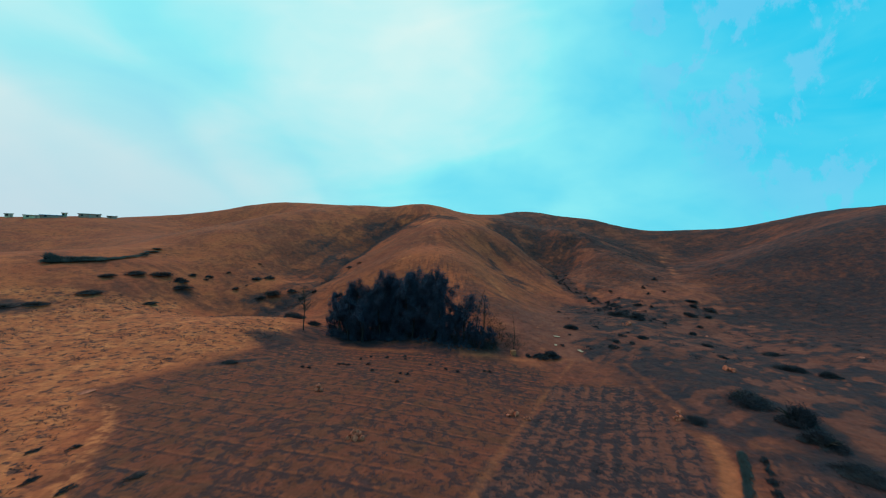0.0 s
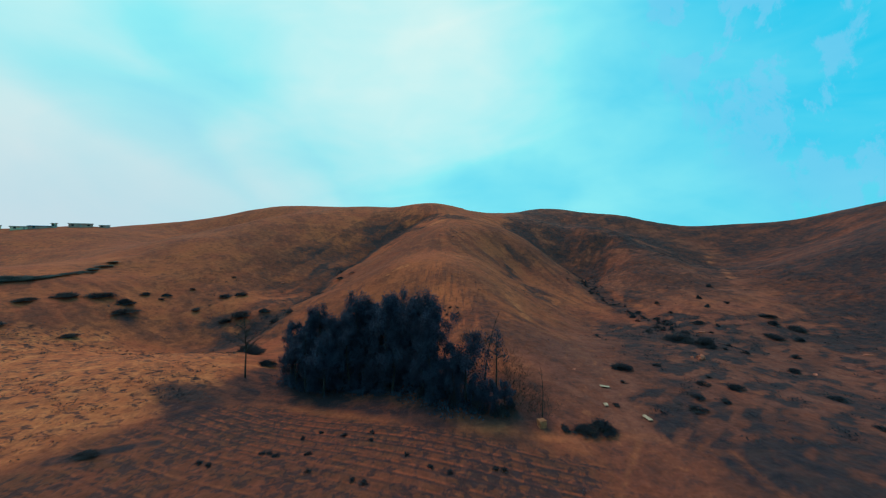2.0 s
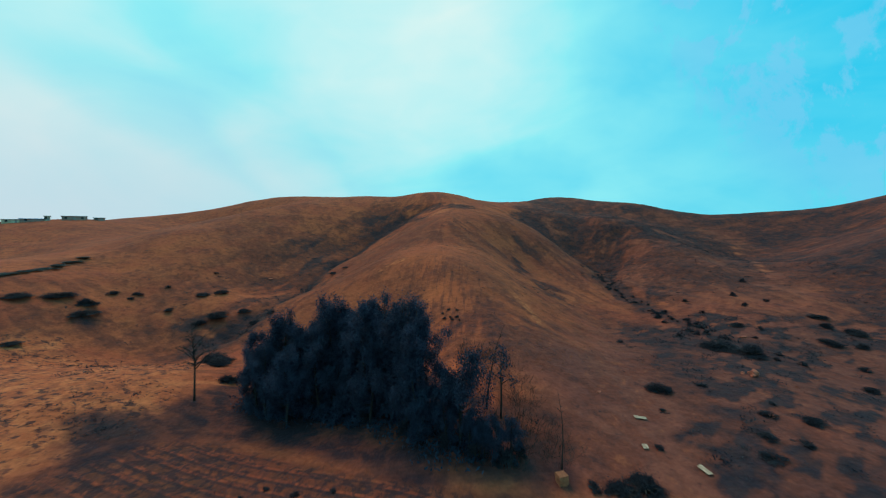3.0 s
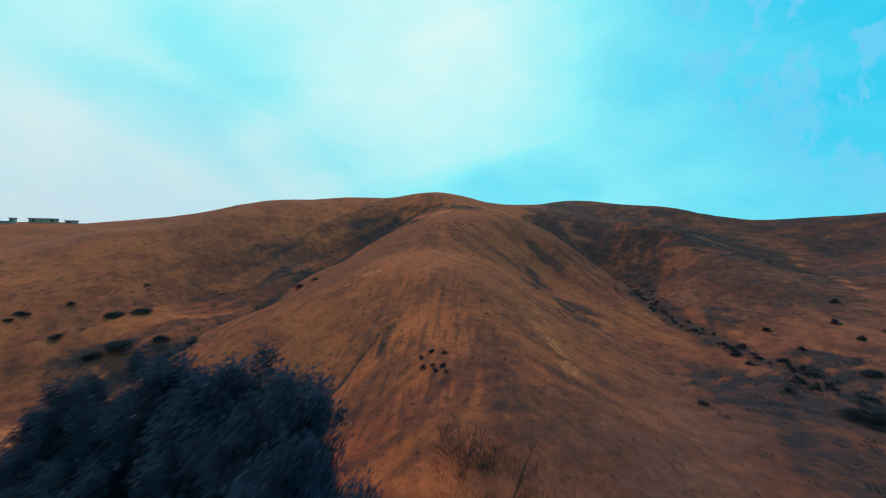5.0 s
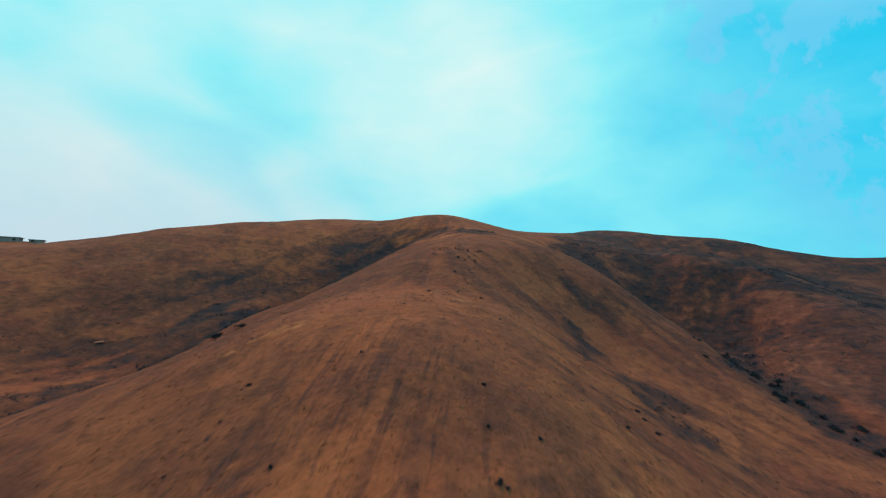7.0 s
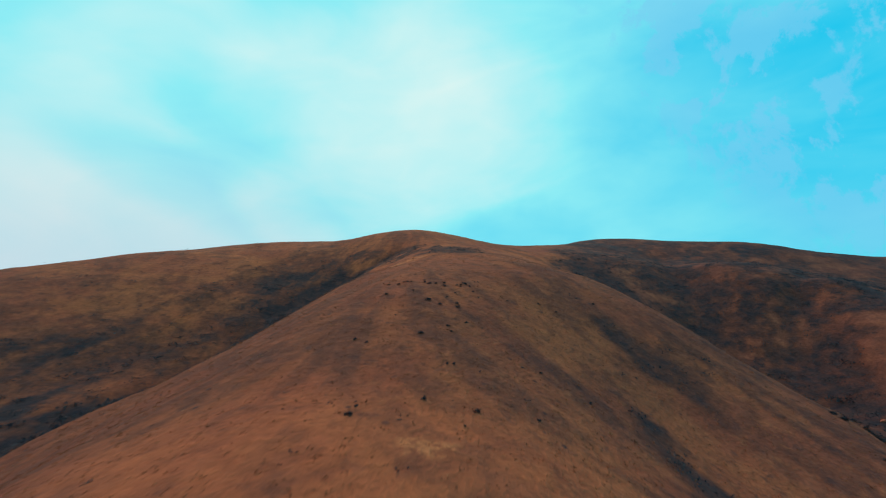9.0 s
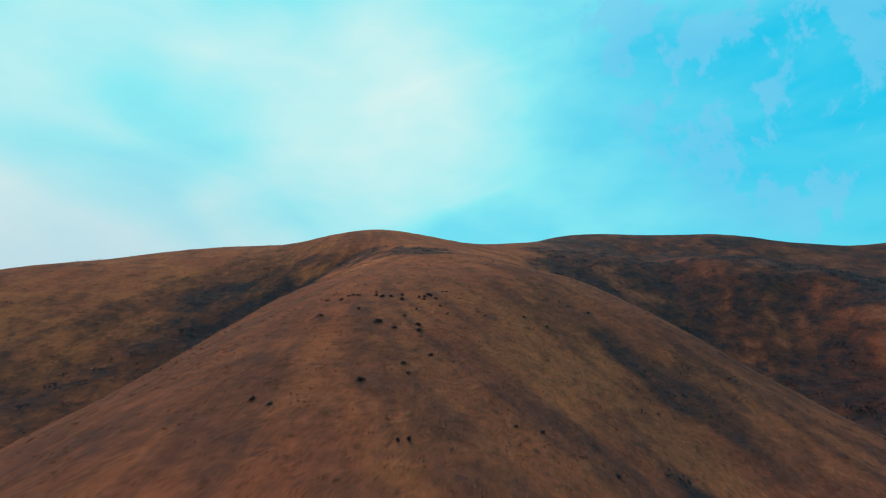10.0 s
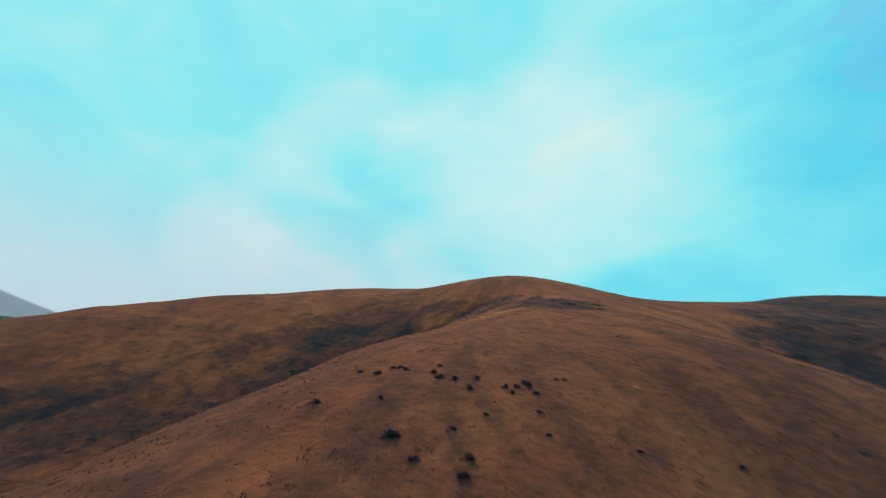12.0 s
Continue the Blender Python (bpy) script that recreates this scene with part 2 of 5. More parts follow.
def grain(x, y, size, seed=0):
    """Smooth value noise, 0 to 1, with cells of that size in metres."""
    x, y = np.asarray(x, float) / size, np.asarray(y, float) / size
    i, j = np.floor(x), np.floor(y)
    u, v = x - i, y - j
    u, v = u * u * (3 - 2 * u), v * v * (3 - 2 * v)
    a, b = lattice(i, j, seed), lattice(i + 1, j, seed)
    c, d = lattice(i, j + 1, seed), lattice(i + 1, j + 1, seed)
    return a + (b - a) * u + (c - a) * v + (a - b - c + d) * u * v


def rough(x, y, size, octaves=4, seed=0):
    total, weight = 0.0, 0.0
    for k in range(octaves):
        total = total + grain(x + 17.3 * k, y - 9.1 * k, size / 2**k, seed + k) / 2**k
        weight += 1 / 2**k
    return total / weight


def step(v, low, high):
    t = np.clip((v - low) / (high - low), 0, 1)
    return t * t * (3 - 2 * t)


def to_line(x, y, points):
    """Distance to a bent line."""
    best = np.full(np.shape(x), 1e9)
    for (ax, ay), (bx, by) in zip(points, points[1:]):
        dx, dy = bx - ax, by - ay
        k = np.clip(((x - ax) * dx + (y - ay) * dy) / (dx * dx + dy * dy), 0, 1)
        best = np.minimum(best, np.hypot(x - ax - k * dx, y - ay - k * dy))
    return best


def within(x, y, corners):
    """Distance inside a closed outline (negative outside)."""
    inside = np.zeros(np.shape(x), bool)
    for (ax, ay), (bx, by) in zip(corners, corners[1:] + corners[:1]):
        hit = (ay > y) != (by > y)
        inside ^= hit & (x < (bx - ax) * (y - ay) / ((by - ay) or 1e-9) + ax)
    d = to_line(x, y, corners + corners[:1])
    return np.where(inside, d, -d)


FIELD_WIDE = [(-20, 14), (-33, 37), (-42, 46), (-37, 54), (-31, 63.5), (-28, 68.6), (-21, 70.4), (-13, 69.2), (-6, 65.6), (3, 63.6), (10, 63), (16.6, 59), (14.4, 49), (8.0, 37.5), (2.9, 25), (-1, 12)]
FIELD_ROWS = [(17.4, 54), (29, 52), (28.3, 44), (27.3, 34.5), (22, 25), (17, 12), (-0.4, 12), (3.8, 27), (9.1, 38), (14.9, 48)]
FIELD_SIDE = [(32, 34), (40, 30), (44, 20), (34, 8), (24, 8), (27, 26)]
BARE_FIELD = [(-28, 70), (-34, 84), (-38, 95), (-52, 103), (-72, 99), (-100, 80), (-150, 50), (-120, 0), (-30, 10), (-24, 20), (-34.5, 37), (-43.5, 46), (-38.5, 54.5)]
TRACK_EAST = [(20, 14), (25.2, 27), (29.2, 36), (30.4, 46), (31.5, 60)]
TRACK_TOP = [(31.5, 60), (25, 64.5), (14, 64), (-4, 67), (-22, 72), (-31, 74.5)]
TRACK_MID = [(1, 14), (3.2, 26), (8.6, 38), (14.6, 49.5), (20, 58), (24, 64)]
TRACK_LOOP = [(-31, 74.5), (-34.5, 76.5), (-35.5, 79.5), (-33, 83), (-27, 86)]
TRACK_RUT = [(28.8, 36.5), (26.6, 31), (23.2, 26)]
TRACK_WEST = [(-79, 84), (-76.6, 95), (-75.4, 102), (-74, 109), (-67, 116), (-52, 113)]
TRAIL = [(126, 214), (119, 200), (117, 191), (112, 183), (106, 172), (101, 160)]
SCAR_EAST = [(15.2, 114.4), (16.2, 110.9), (17.1, 108.0), (17.9, 104.5), (18.4, 102.8)]
RUT = [(-13.4, 96.4), (-12.1, 97.9), (-10.6, 100.8), (-9.3, 103.1), (-8.0, 106.4), (-6.5, 108.4)]
RUT_PATCH = [(-5.1, 105.2), (-4.9, 107.2), (-4.7, 110.2)]
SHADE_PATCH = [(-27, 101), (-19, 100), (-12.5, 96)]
SCAR_PIT = [(3.4, 141), (4.9, 141)]
SCAR_WEST = [(-16.2, 124.0), (-14.6, 125.6), (-12.6, 126.8), (-10.8, 127.4)]
FIELD_BANK = [(-45, 45.5), (-38, 41), (-34.6, 36), (-28, 25), (-22, 15)]
SCAR_TOP = [(-10, 189), (-9, 196), (-5, 201)]
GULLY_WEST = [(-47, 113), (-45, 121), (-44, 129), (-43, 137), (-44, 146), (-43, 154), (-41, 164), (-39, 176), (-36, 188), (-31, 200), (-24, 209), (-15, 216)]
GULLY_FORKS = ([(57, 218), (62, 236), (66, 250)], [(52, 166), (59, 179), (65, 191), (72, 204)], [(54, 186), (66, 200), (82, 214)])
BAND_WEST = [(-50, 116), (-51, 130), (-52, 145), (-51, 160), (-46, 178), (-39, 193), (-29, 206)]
DARK_MEADOW = [(31, 76.4), (32.7, 78), (37.4, 75.5), (36.3, 72), (39.9, 69.6), (45.6, 66), (43, 57), (42, 51), (38, 47), (34.5, 47), (33, 52), (30, 58), (28, 62.2), (26.8, 67.2), (30.7, 69), (28.4, 72.5)]
GROVE_SHADE = [(-34.5, 67.0), (-30, 64.5), (-27, 69.5), (-23, 71.4), (-17, 71.4), (-10, 69.2), (-2.3, 65.4), (3.6, 64.4), (9.2, 64.4), (15, 65), (13.5, 69), (8, 77), (2, 84), (-10, 89), (-22, 91), (-30, 86), (-30.5, 76), (-36.5, 72)]
THICKET_LINE = [(39, 45), (39.5, 38), (38, 33), (36, 28), (33.5, 21)]
CAP_LINE, CAP_SIDE = [(-23, 219), (-14, 214), (-5, 210), (7, 206)], [(-24, 211), (-18, 202), (-13, 193)]
GULLY_EAST = [(58, 100), (55, 112), (54, 122), (53, 133), (51, 148), (51, 162), (54, 178), (52, 194), (54, 205), (57, 218)]
ROW_WIDE, ROW_DEEP = (0.968, -0.25), (0.43, 0.903)


def covers(x, y):
    """What grows or lies where, and some painted-in shade and vignetting: a dict of masks from 0 to 1, and the small
    relief in metres.
    """
    z, gx, gy = land(x, y, True)
    near = 9.0
    hollow = (land(x + near, y) + land(x - near, y) + land(x, y + near) + land(x, y - near) - 4 * z) / near**2
    wobble = rough(x, y, 9.0, 3, 5) - 0.5
    # streaks that run down the slopes
    px, py, streak = x.copy(), y.copy(), np.zeros(np.shape(x))
    for n in range(9):
        streak += grain(px, py, 1.15, 31) + 0.7 * grain(px, py, 2.8, 32)
        _, sx, sy = land(px, py, True)
        norm = np.hypot(sx, sy) + 0.04
        px, py = px - 1.3 * sx / norm, py - 1.3 * sy / norm
    streak = streak / 9 / 1.7
    steep = step(np.hypot(gx, gy), 0.12, 0.3)
    px, py, band = x.copy(), y.copy(), np.zeros(np.shape(x))
    for n in range(7):
        band += grain(px, py, 4.2, 35) + 0.8 * grain(px, py, 1.9, 36)
        _, sx, sy = land(px, py, True)
        norm = np.hypot(sx, sy) + 0.04
        px, py = px + 2.4 * sy / norm, py - 2.4 * sx / norm
    band = band / 7 / 1.8
    wide = step(within(x, y, FIELD_WIDE) + 2.0 * wobble, -0.2, 0.8)
    deep = step(within(x, y, FIELD_ROWS) + 1.5 * wobble, -0.2, 0.8)
    side = step(within(x, y, FIELD_SIDE) + 1.5 * wobble, -0.2, 0.8)
    till_edge = np.maximum.reduce([step(within(x, y, f) + 2.5 * wobble, -3.4, 0.2) for f in (FIELD_WIDE, FIELD_ROWS, FIELD_SIDE)])
    bare = step(within(x, y, BARE_FIELD) + 10 * wobble, -2.0, 4.0)
    track = np.maximum.reduce([k * (1 - step(to_line(x, y, line) + 1.2 * wobble, w * 0.4, w)) for line, w, k in ((TRACK_EAST, 0.9, 0.5 * step(rough(x, y, 8.0, 2, 71), 0.35, 0.6)), (TRACK_TOP, 1.1, 0.25), (TRACK_MID, 0.6, 0.35), (TRACK_LOOP, 1.0, 0.85), (TRAIL, 0.8, 0.8), (TRACK_RUT, 1.1, 0.8), (TRACK_WEST, 1.1, 0.6 * step(rough(x, y, 10.0, 2, 72), 0.35, 0.6)))])
    scar = np.maximum.reduce([1 - step(to_line(x, y, line) + 3.0 * wobble, 0.2, w) for line, w in ((SCAR_EAST, 1.7), (SCAR_WEST, 0.9), (SCAR_PIT, 0.3), (SCAR_TOP, 3.0), (FIELD_BANK, 0.7))])
    # rows of the ploughed plots
    drift = 0.5 * (rough(x, y, 14.0, 2, 8) - 0.5)
    across = x * -ROW_WIDE[1] + y * ROW_WIDE[0] + drift
    beside = x * ROW_DEEP[1] - y * ROW_DEEP[0] + drift
    line_wide = np.abs(((across / 2.9) % 1.0) - 0.5) * 2
    line_pair = np.abs(((across / 5.8) % 1.0) - 0.5) * 2
    line_deep = np.abs(((beside / 1.75) % 1.0) - 0.5) * 2
    gaps = step(rough(x, y, 5.0, 3, 12), 0.35, 0.6)
    row = np.maximum(wide * np.maximum(0.55 * step(line_wide, 0.55, 0.9), step(line_pair, 0.72, 0.93)) * (0.5 + 0.5 * gaps), np.maximum(deep, side) * step(line_deep, 0.35, 0.9) * (0.4 + 0.6 * gaps))
    # the scrub mask darkens the hollows, the eastern hill and the foot of the western slopes
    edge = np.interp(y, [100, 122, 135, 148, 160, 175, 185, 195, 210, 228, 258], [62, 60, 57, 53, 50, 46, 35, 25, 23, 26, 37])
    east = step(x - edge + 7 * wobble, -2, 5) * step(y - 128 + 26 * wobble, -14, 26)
    # flank and slate also paint the lens's edge darkening into the eastern ground
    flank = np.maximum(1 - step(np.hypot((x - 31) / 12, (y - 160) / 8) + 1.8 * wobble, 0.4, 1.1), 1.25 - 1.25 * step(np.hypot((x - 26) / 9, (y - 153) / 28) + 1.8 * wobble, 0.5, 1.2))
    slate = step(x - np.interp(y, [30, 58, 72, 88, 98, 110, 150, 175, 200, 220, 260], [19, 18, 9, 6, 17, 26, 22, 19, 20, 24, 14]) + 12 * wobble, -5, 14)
    west = step(-24 - x + 8 * wobble, -4, 10) * step(y - 112 + 10 * wobble, -8, 14)
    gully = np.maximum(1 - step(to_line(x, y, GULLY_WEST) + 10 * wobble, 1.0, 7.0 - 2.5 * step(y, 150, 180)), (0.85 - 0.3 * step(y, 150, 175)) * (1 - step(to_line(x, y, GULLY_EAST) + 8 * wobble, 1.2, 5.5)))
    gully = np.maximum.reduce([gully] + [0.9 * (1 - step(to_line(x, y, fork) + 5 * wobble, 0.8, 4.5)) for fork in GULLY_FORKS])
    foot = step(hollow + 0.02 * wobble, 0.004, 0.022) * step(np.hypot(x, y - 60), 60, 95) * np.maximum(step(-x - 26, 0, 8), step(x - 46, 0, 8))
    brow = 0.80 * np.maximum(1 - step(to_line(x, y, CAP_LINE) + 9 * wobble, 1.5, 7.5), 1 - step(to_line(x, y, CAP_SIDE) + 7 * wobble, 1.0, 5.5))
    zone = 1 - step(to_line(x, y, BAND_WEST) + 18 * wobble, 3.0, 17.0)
    rank = step(x - 27 - 0.1 * (y - 60) + 5 * wobble, -2, 6) * (1 - step(y - 128 + 20 * wobble, -10, 14)) * step(y - 20, 0, 20)
    blot = step(rough(0.8 * x + 0.6 * y, 2.2 * (0.8 * y - 0.6 * x), 3.6, 5, 26) + 0.5 * (rough(x, y, 14.0, 2, 28) - 0.5), 0.43, 0.53)
    meadow = 0.6 * (1 - step(np.hypot((x - 42) / 20, (y - 74) / 24) + 2.2 * wobble, 0.55, 1.15)) * step(x - 26, 0, 6)
    tarry = np.maximum(step(within(x, y, DARK_MEADOW) + 5 * wobble, -1.4, 0.8) * (0.55 + 0.55 * blot), 1 - step(to_line(x, y, THICKET_LINE) + 5 * wobble, 2.0, 5.0))
    grove = step(within(x, y, GROVE_SHADE) + 3.0 * wobble, -1.2, 1.0)
    under = 1 - step(to_line(x, y, [(-22, 83), (-12, 81.5), (-3, 77), (4, 71)]) + 3 * wobble, 2.0, 4.5)
    patch = step(rough(x, y, 12.0, 4, 21) + 0.35 * (streak - 0.5), 0.46, 0.64)
    stain = 1 - step(np.hypot((x + 33.5) / 6.5, (y - 70.5) / 3.0) + 1.4 * wobble, 0.5, 1.2)
    hem = 1 - step(to_line(x, y, [(-105, 62), (-89, 77), (-82, 92), (-74, 104), (-58, 113), (-45, 111)]) + 10 * wobble, 2.0, 11.0)
    bands = step(0.6 * band + 0.4 * rough(x, y, 15.0, 3, 23), 0.47, 0.60)
    long_, over = 0.27 * x + 0.96 * y, 0.96 * x - 0.27 * y
    weft = step(rough(over, long_ * 0.25, 5.0, 5, 24) + 0.25 * (rough(x, y, 22.0, 2, 29) - 0.5) + 0.05 * step(y, 150, 175), 0.49, 0.60)
    lower = 1 - step(to_line(x, y, GULLY_WEST) + 14 * wobble, 10, 38)
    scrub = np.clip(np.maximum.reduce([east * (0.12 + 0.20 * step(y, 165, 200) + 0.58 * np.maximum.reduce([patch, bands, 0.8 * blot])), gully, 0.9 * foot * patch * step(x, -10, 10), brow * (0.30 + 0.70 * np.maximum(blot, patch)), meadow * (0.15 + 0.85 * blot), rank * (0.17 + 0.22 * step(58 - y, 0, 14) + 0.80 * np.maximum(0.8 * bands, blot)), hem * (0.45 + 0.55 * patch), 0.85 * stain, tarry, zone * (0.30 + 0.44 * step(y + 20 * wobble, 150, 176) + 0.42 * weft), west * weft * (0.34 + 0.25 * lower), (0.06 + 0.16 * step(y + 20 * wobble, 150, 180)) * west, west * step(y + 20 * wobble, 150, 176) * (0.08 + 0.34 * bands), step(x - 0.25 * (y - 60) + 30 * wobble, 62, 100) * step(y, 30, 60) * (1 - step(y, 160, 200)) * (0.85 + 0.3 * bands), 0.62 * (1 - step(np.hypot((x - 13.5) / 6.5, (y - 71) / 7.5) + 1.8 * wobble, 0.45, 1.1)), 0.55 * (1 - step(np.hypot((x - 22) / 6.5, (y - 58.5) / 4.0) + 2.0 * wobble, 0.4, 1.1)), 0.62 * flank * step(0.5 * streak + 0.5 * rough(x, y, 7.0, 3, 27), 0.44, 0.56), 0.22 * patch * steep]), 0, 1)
    # Besides the ruts, SHADE_PATCH paints grove shade and litter into the scrub mask.
    rut_and_shade = np.maximum.reduce([0.9 * (1 - step(to_line(x, y, RUT) + 0.8 * wobble, 0.15, 0.55)), 0.75 * (1 - step(to_line(x, y, RUT_PATCH) + 1.2 * wobble, 0.3, 0.9)), 0.8 * (1 - step(to_line(x, y, SHADE_PATCH) + 5 * wobble, 2.0, 7.5))])
    scrub = np.maximum(scrub, rut_and_shade)
    wedge = 1 - step(to_line(x, y, [(-35.5, 56), (-32, 58), (-28.5, 60.3)]) + 1.5 * wobble, 0.5, 1.5)
    scrub = scrub * (1 - wide) * (1 - deep) * (1 - 0.8 * track) * (1 - scar)
    tilled = till_edge * (1 - wedge)
    scrub = np.maximum(scrub, wedge)
    streak = 0.5 + (streak - 0.5) * (1 - 0.75 * west)
    # streaks on the lower face; the term beyond y 140 paints in lens darkening
    worn = np.maximum(step(streak + 0.5 * wobble, 0.40, 0.58) * (1 - step(np.hypot((x - 2) / 24, (y - 104) / 22), 0.5, 1.1)), 0.55 * step(y - 140 + 30 * wobble, 0, 20) * (1 - step(y + 20 * wobble, 174, 194)) * (1 - east) * step(streak, 0.30, 0.55))
    relief_m = 0.03 * wide * (0.3 * (1 - line_wide) + 0.9 * (1 - line_pair)) + 0.08 * np.maximum(deep, side) * (1 - line_deep)
    calm = 1 - tilled
    relief_m = relief_m + calm * (0.9 * (rough(x, y, 13.0, 4, 40) - 0.5) * (0.35 + steep) + 0.55 * (streak - 0.5) * steep)
    relief_m = relief_m + calm * (1 - step(y, 205, 240)) * (2.4 * (rough(x, y, 24.0, 4, 44) - 0.5) * east + 0.8 * (band - 0.5) * east + 1.4 * (rough(x, y, 9.0, 3, 46) - 0.5) * east + 0.9 * (rough(over, long_ * 0.25, 7.0, 3, 47) - 0.5) * west)
    for bed, deep_m, half_m in ((GULLY_FORKS[0], 1.4, 4.0), (GULLY_FORKS[1], 1.6, 3.6), (GULLY_FORKS[2], 1.4, 3.6), (GULLY_EAST[4:], 0.9, 4.5), (GULLY_WEST, 1.5, 3.2)):
        relief_m = relief_m - deep_m * np.exp(-((to_line(x, y, bed) + 3.0 * wobble) / half_m) ** 2)
    relief_m = relief_m - 0.06 * track - 0.3 * (1 - step(to_line(x, y, RUT) + 0.8 * wobble, 0.2, 0.8)) + 0.05 * scrub * grain(x, y, 0.9, 60)
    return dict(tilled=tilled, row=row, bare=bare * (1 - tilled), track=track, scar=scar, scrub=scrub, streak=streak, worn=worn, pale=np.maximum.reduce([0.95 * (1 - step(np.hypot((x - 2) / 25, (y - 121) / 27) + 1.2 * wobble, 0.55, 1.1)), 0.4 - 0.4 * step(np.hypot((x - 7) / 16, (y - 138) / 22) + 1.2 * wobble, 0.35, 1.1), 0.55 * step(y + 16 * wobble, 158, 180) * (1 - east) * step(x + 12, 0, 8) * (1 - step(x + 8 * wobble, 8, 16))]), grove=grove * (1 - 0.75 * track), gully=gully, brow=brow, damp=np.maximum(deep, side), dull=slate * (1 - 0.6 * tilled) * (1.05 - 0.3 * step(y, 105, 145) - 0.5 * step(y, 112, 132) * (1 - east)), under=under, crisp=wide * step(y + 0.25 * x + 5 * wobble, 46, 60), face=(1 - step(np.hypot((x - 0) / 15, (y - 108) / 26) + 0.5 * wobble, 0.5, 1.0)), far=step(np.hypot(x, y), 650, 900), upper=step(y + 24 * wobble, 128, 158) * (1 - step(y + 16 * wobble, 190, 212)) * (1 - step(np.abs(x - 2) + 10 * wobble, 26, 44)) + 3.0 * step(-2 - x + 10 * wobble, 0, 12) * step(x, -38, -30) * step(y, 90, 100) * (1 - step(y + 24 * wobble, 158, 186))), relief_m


def ground_at(x, y):
    """Height of the finished ground at one place."""
    return GROUND_Z(x, y)


def graded(fine_from, fine_to, fine, far, growth):
    mid = np.arange(fine_from, fine_to + 1e-6, fine)
    steps = [fine]
    while sum(steps) < far:
        steps.append(steps[-1] * growth)
    out_ = np.cumsum(steps)
    return np.concatenate([mid[0] - out_[::-1], mid, mid[-1] + out_])


GX, GY = graded(-62, 66, 0.55, 3800, 1.055), graded(18, 214, 0.55, 3800, 1.055)
gx2, gy2 = np.meshgrid(GX, GY)
MASKS, small = covers(gx2.ravel(), gy2.ravel())
gz = land(gx2.ravel(), gy2.ravel()) + small
HEIGHTS = gz.reshape(gx2.shape)


def GROUND_Z(x, y):
    i = int(np.clip(np.searchsorted(GX, x) - 1, 0, len(GX) - 2))
    j = int(np.clip(np.searchsorted(GY, y) - 1, 0, len(GY) - 2))
    u, v = (x - GX[i]) / (GX[i + 1] - GX[i]), (y - GY[j]) / (GY[j + 1] - GY[j])
    q = HEIGHTS[j:j + 2, i:i + 2]
    return float(q[0, 0] * (1 - u) * (1 - v) + q[0, 1] * u * (1 - v) + q[1, 0] * (1 - u) * v + q[1, 1] * u * v)


def grid_mesh(name, nx, ny, coords):
    me = bpy.data.meshes.new(name)
    idx = np.arange(nx * ny).reshape(ny, nx)
    quads = np.stack([idx[:-1, :-1], idx[:-1, 1:], idx[1:, 1:], idx[1:, :-1]], -1).reshape(-1, 4)
    me.vertices.add(nx * ny)
    me.vertices.foreach_set("co", coords.astype(np.float32).ravel())
    me.loops.add(quads.size)
    me.loops.foreach_set("vertex_index", quads.astype(np.int32).ravel())
    me.polygons.add(len(quads))
    me.polygons.foreach_set("loop_start", np.arange(0, quads.size, 4, dtype=np.int32))
    me.polygons.foreach_set("loop_total", np.full(len(quads), 4, dtype=np.int32))
    me.polygons.foreach_set("use_smooth", np.ones(len(quads), bool))
    me.update(calc_edges=True)
    return me


ground_mesh = grid_mesh("ground", len(GX), len(GY), np.stack([gx2.ravel(), gy2.ravel(), gz], 1))
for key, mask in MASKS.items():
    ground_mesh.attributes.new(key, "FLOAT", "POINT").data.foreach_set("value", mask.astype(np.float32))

m_ground, gr = material("dry_hillside_earth", 0.95)
p = gr.place
mid = gr.noise(p, 0.09, 5.0, 0.6)
fine = gr.noise(p, 0.9, 6.0, 0.65)
speck = gr.noise(p, 2.6, 3.0, 0.6)
patchy = gr.noise(p, 0.33, 5.0, 0.65, 0.4)
fleck = gr.noise(p, 0.62, 4.0, 0.65, 0.3)
soil = gr.mix(gr.ramp(mid, 0.36, 0.64), rgb(*EARTH_RED), rgb(*EARTH_OCHRE))
# Greyer eastern earth: right-hand vignetting put into the colour with the duller soil.
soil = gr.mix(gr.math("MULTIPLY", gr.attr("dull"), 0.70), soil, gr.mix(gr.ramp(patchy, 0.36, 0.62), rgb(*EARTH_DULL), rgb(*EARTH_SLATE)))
soil = gr.mix(gr.math("MULTIPLY", gr.ramp(gr.attr("streak"), 0.47, 0.57), 0.58), soil, gr.mix(gr.ramp(fleck, 0.40, 0.64), rgb(*EARTH_BROWN), rgb(*EARTH_UMBER)))
soil = gr.mix(gr.math("MULTIPLY", gr.attr("worn"), 0.64), soil, gr.mix(gr.ramp(fleck, 0.35, 0.6), rgb(*EARTH_BROWN), rgb(*EARTH_DARK)))
rills = gr.ramp(gr.noise(gr.add("ShaderNodeMapping", {"Vector": p, "Scale": (1.2, 0.13, 0.0)}).outputs[0], 1.0, 4.0, 0.6, 0.25), 0.48, 0.60)
soil = gr.mix(gr.math("MULTIPLY", gr.ramp(patchy, 0.50, 0.64), 0.6), soil, rgb(*EARTH_BROWN))
soil = gr.mix(gr.math("MULTIPLY", gr.ramp(fleck, 0.58, 0.68), 0.45), soil, rgb(*EARTH_DARK))
soil = gr.mix(gr.math("MULTIPLY", gr.ramp(fleck, 0.42, 0.30), 0.22), soil, rgb(*EARTH_PALE))
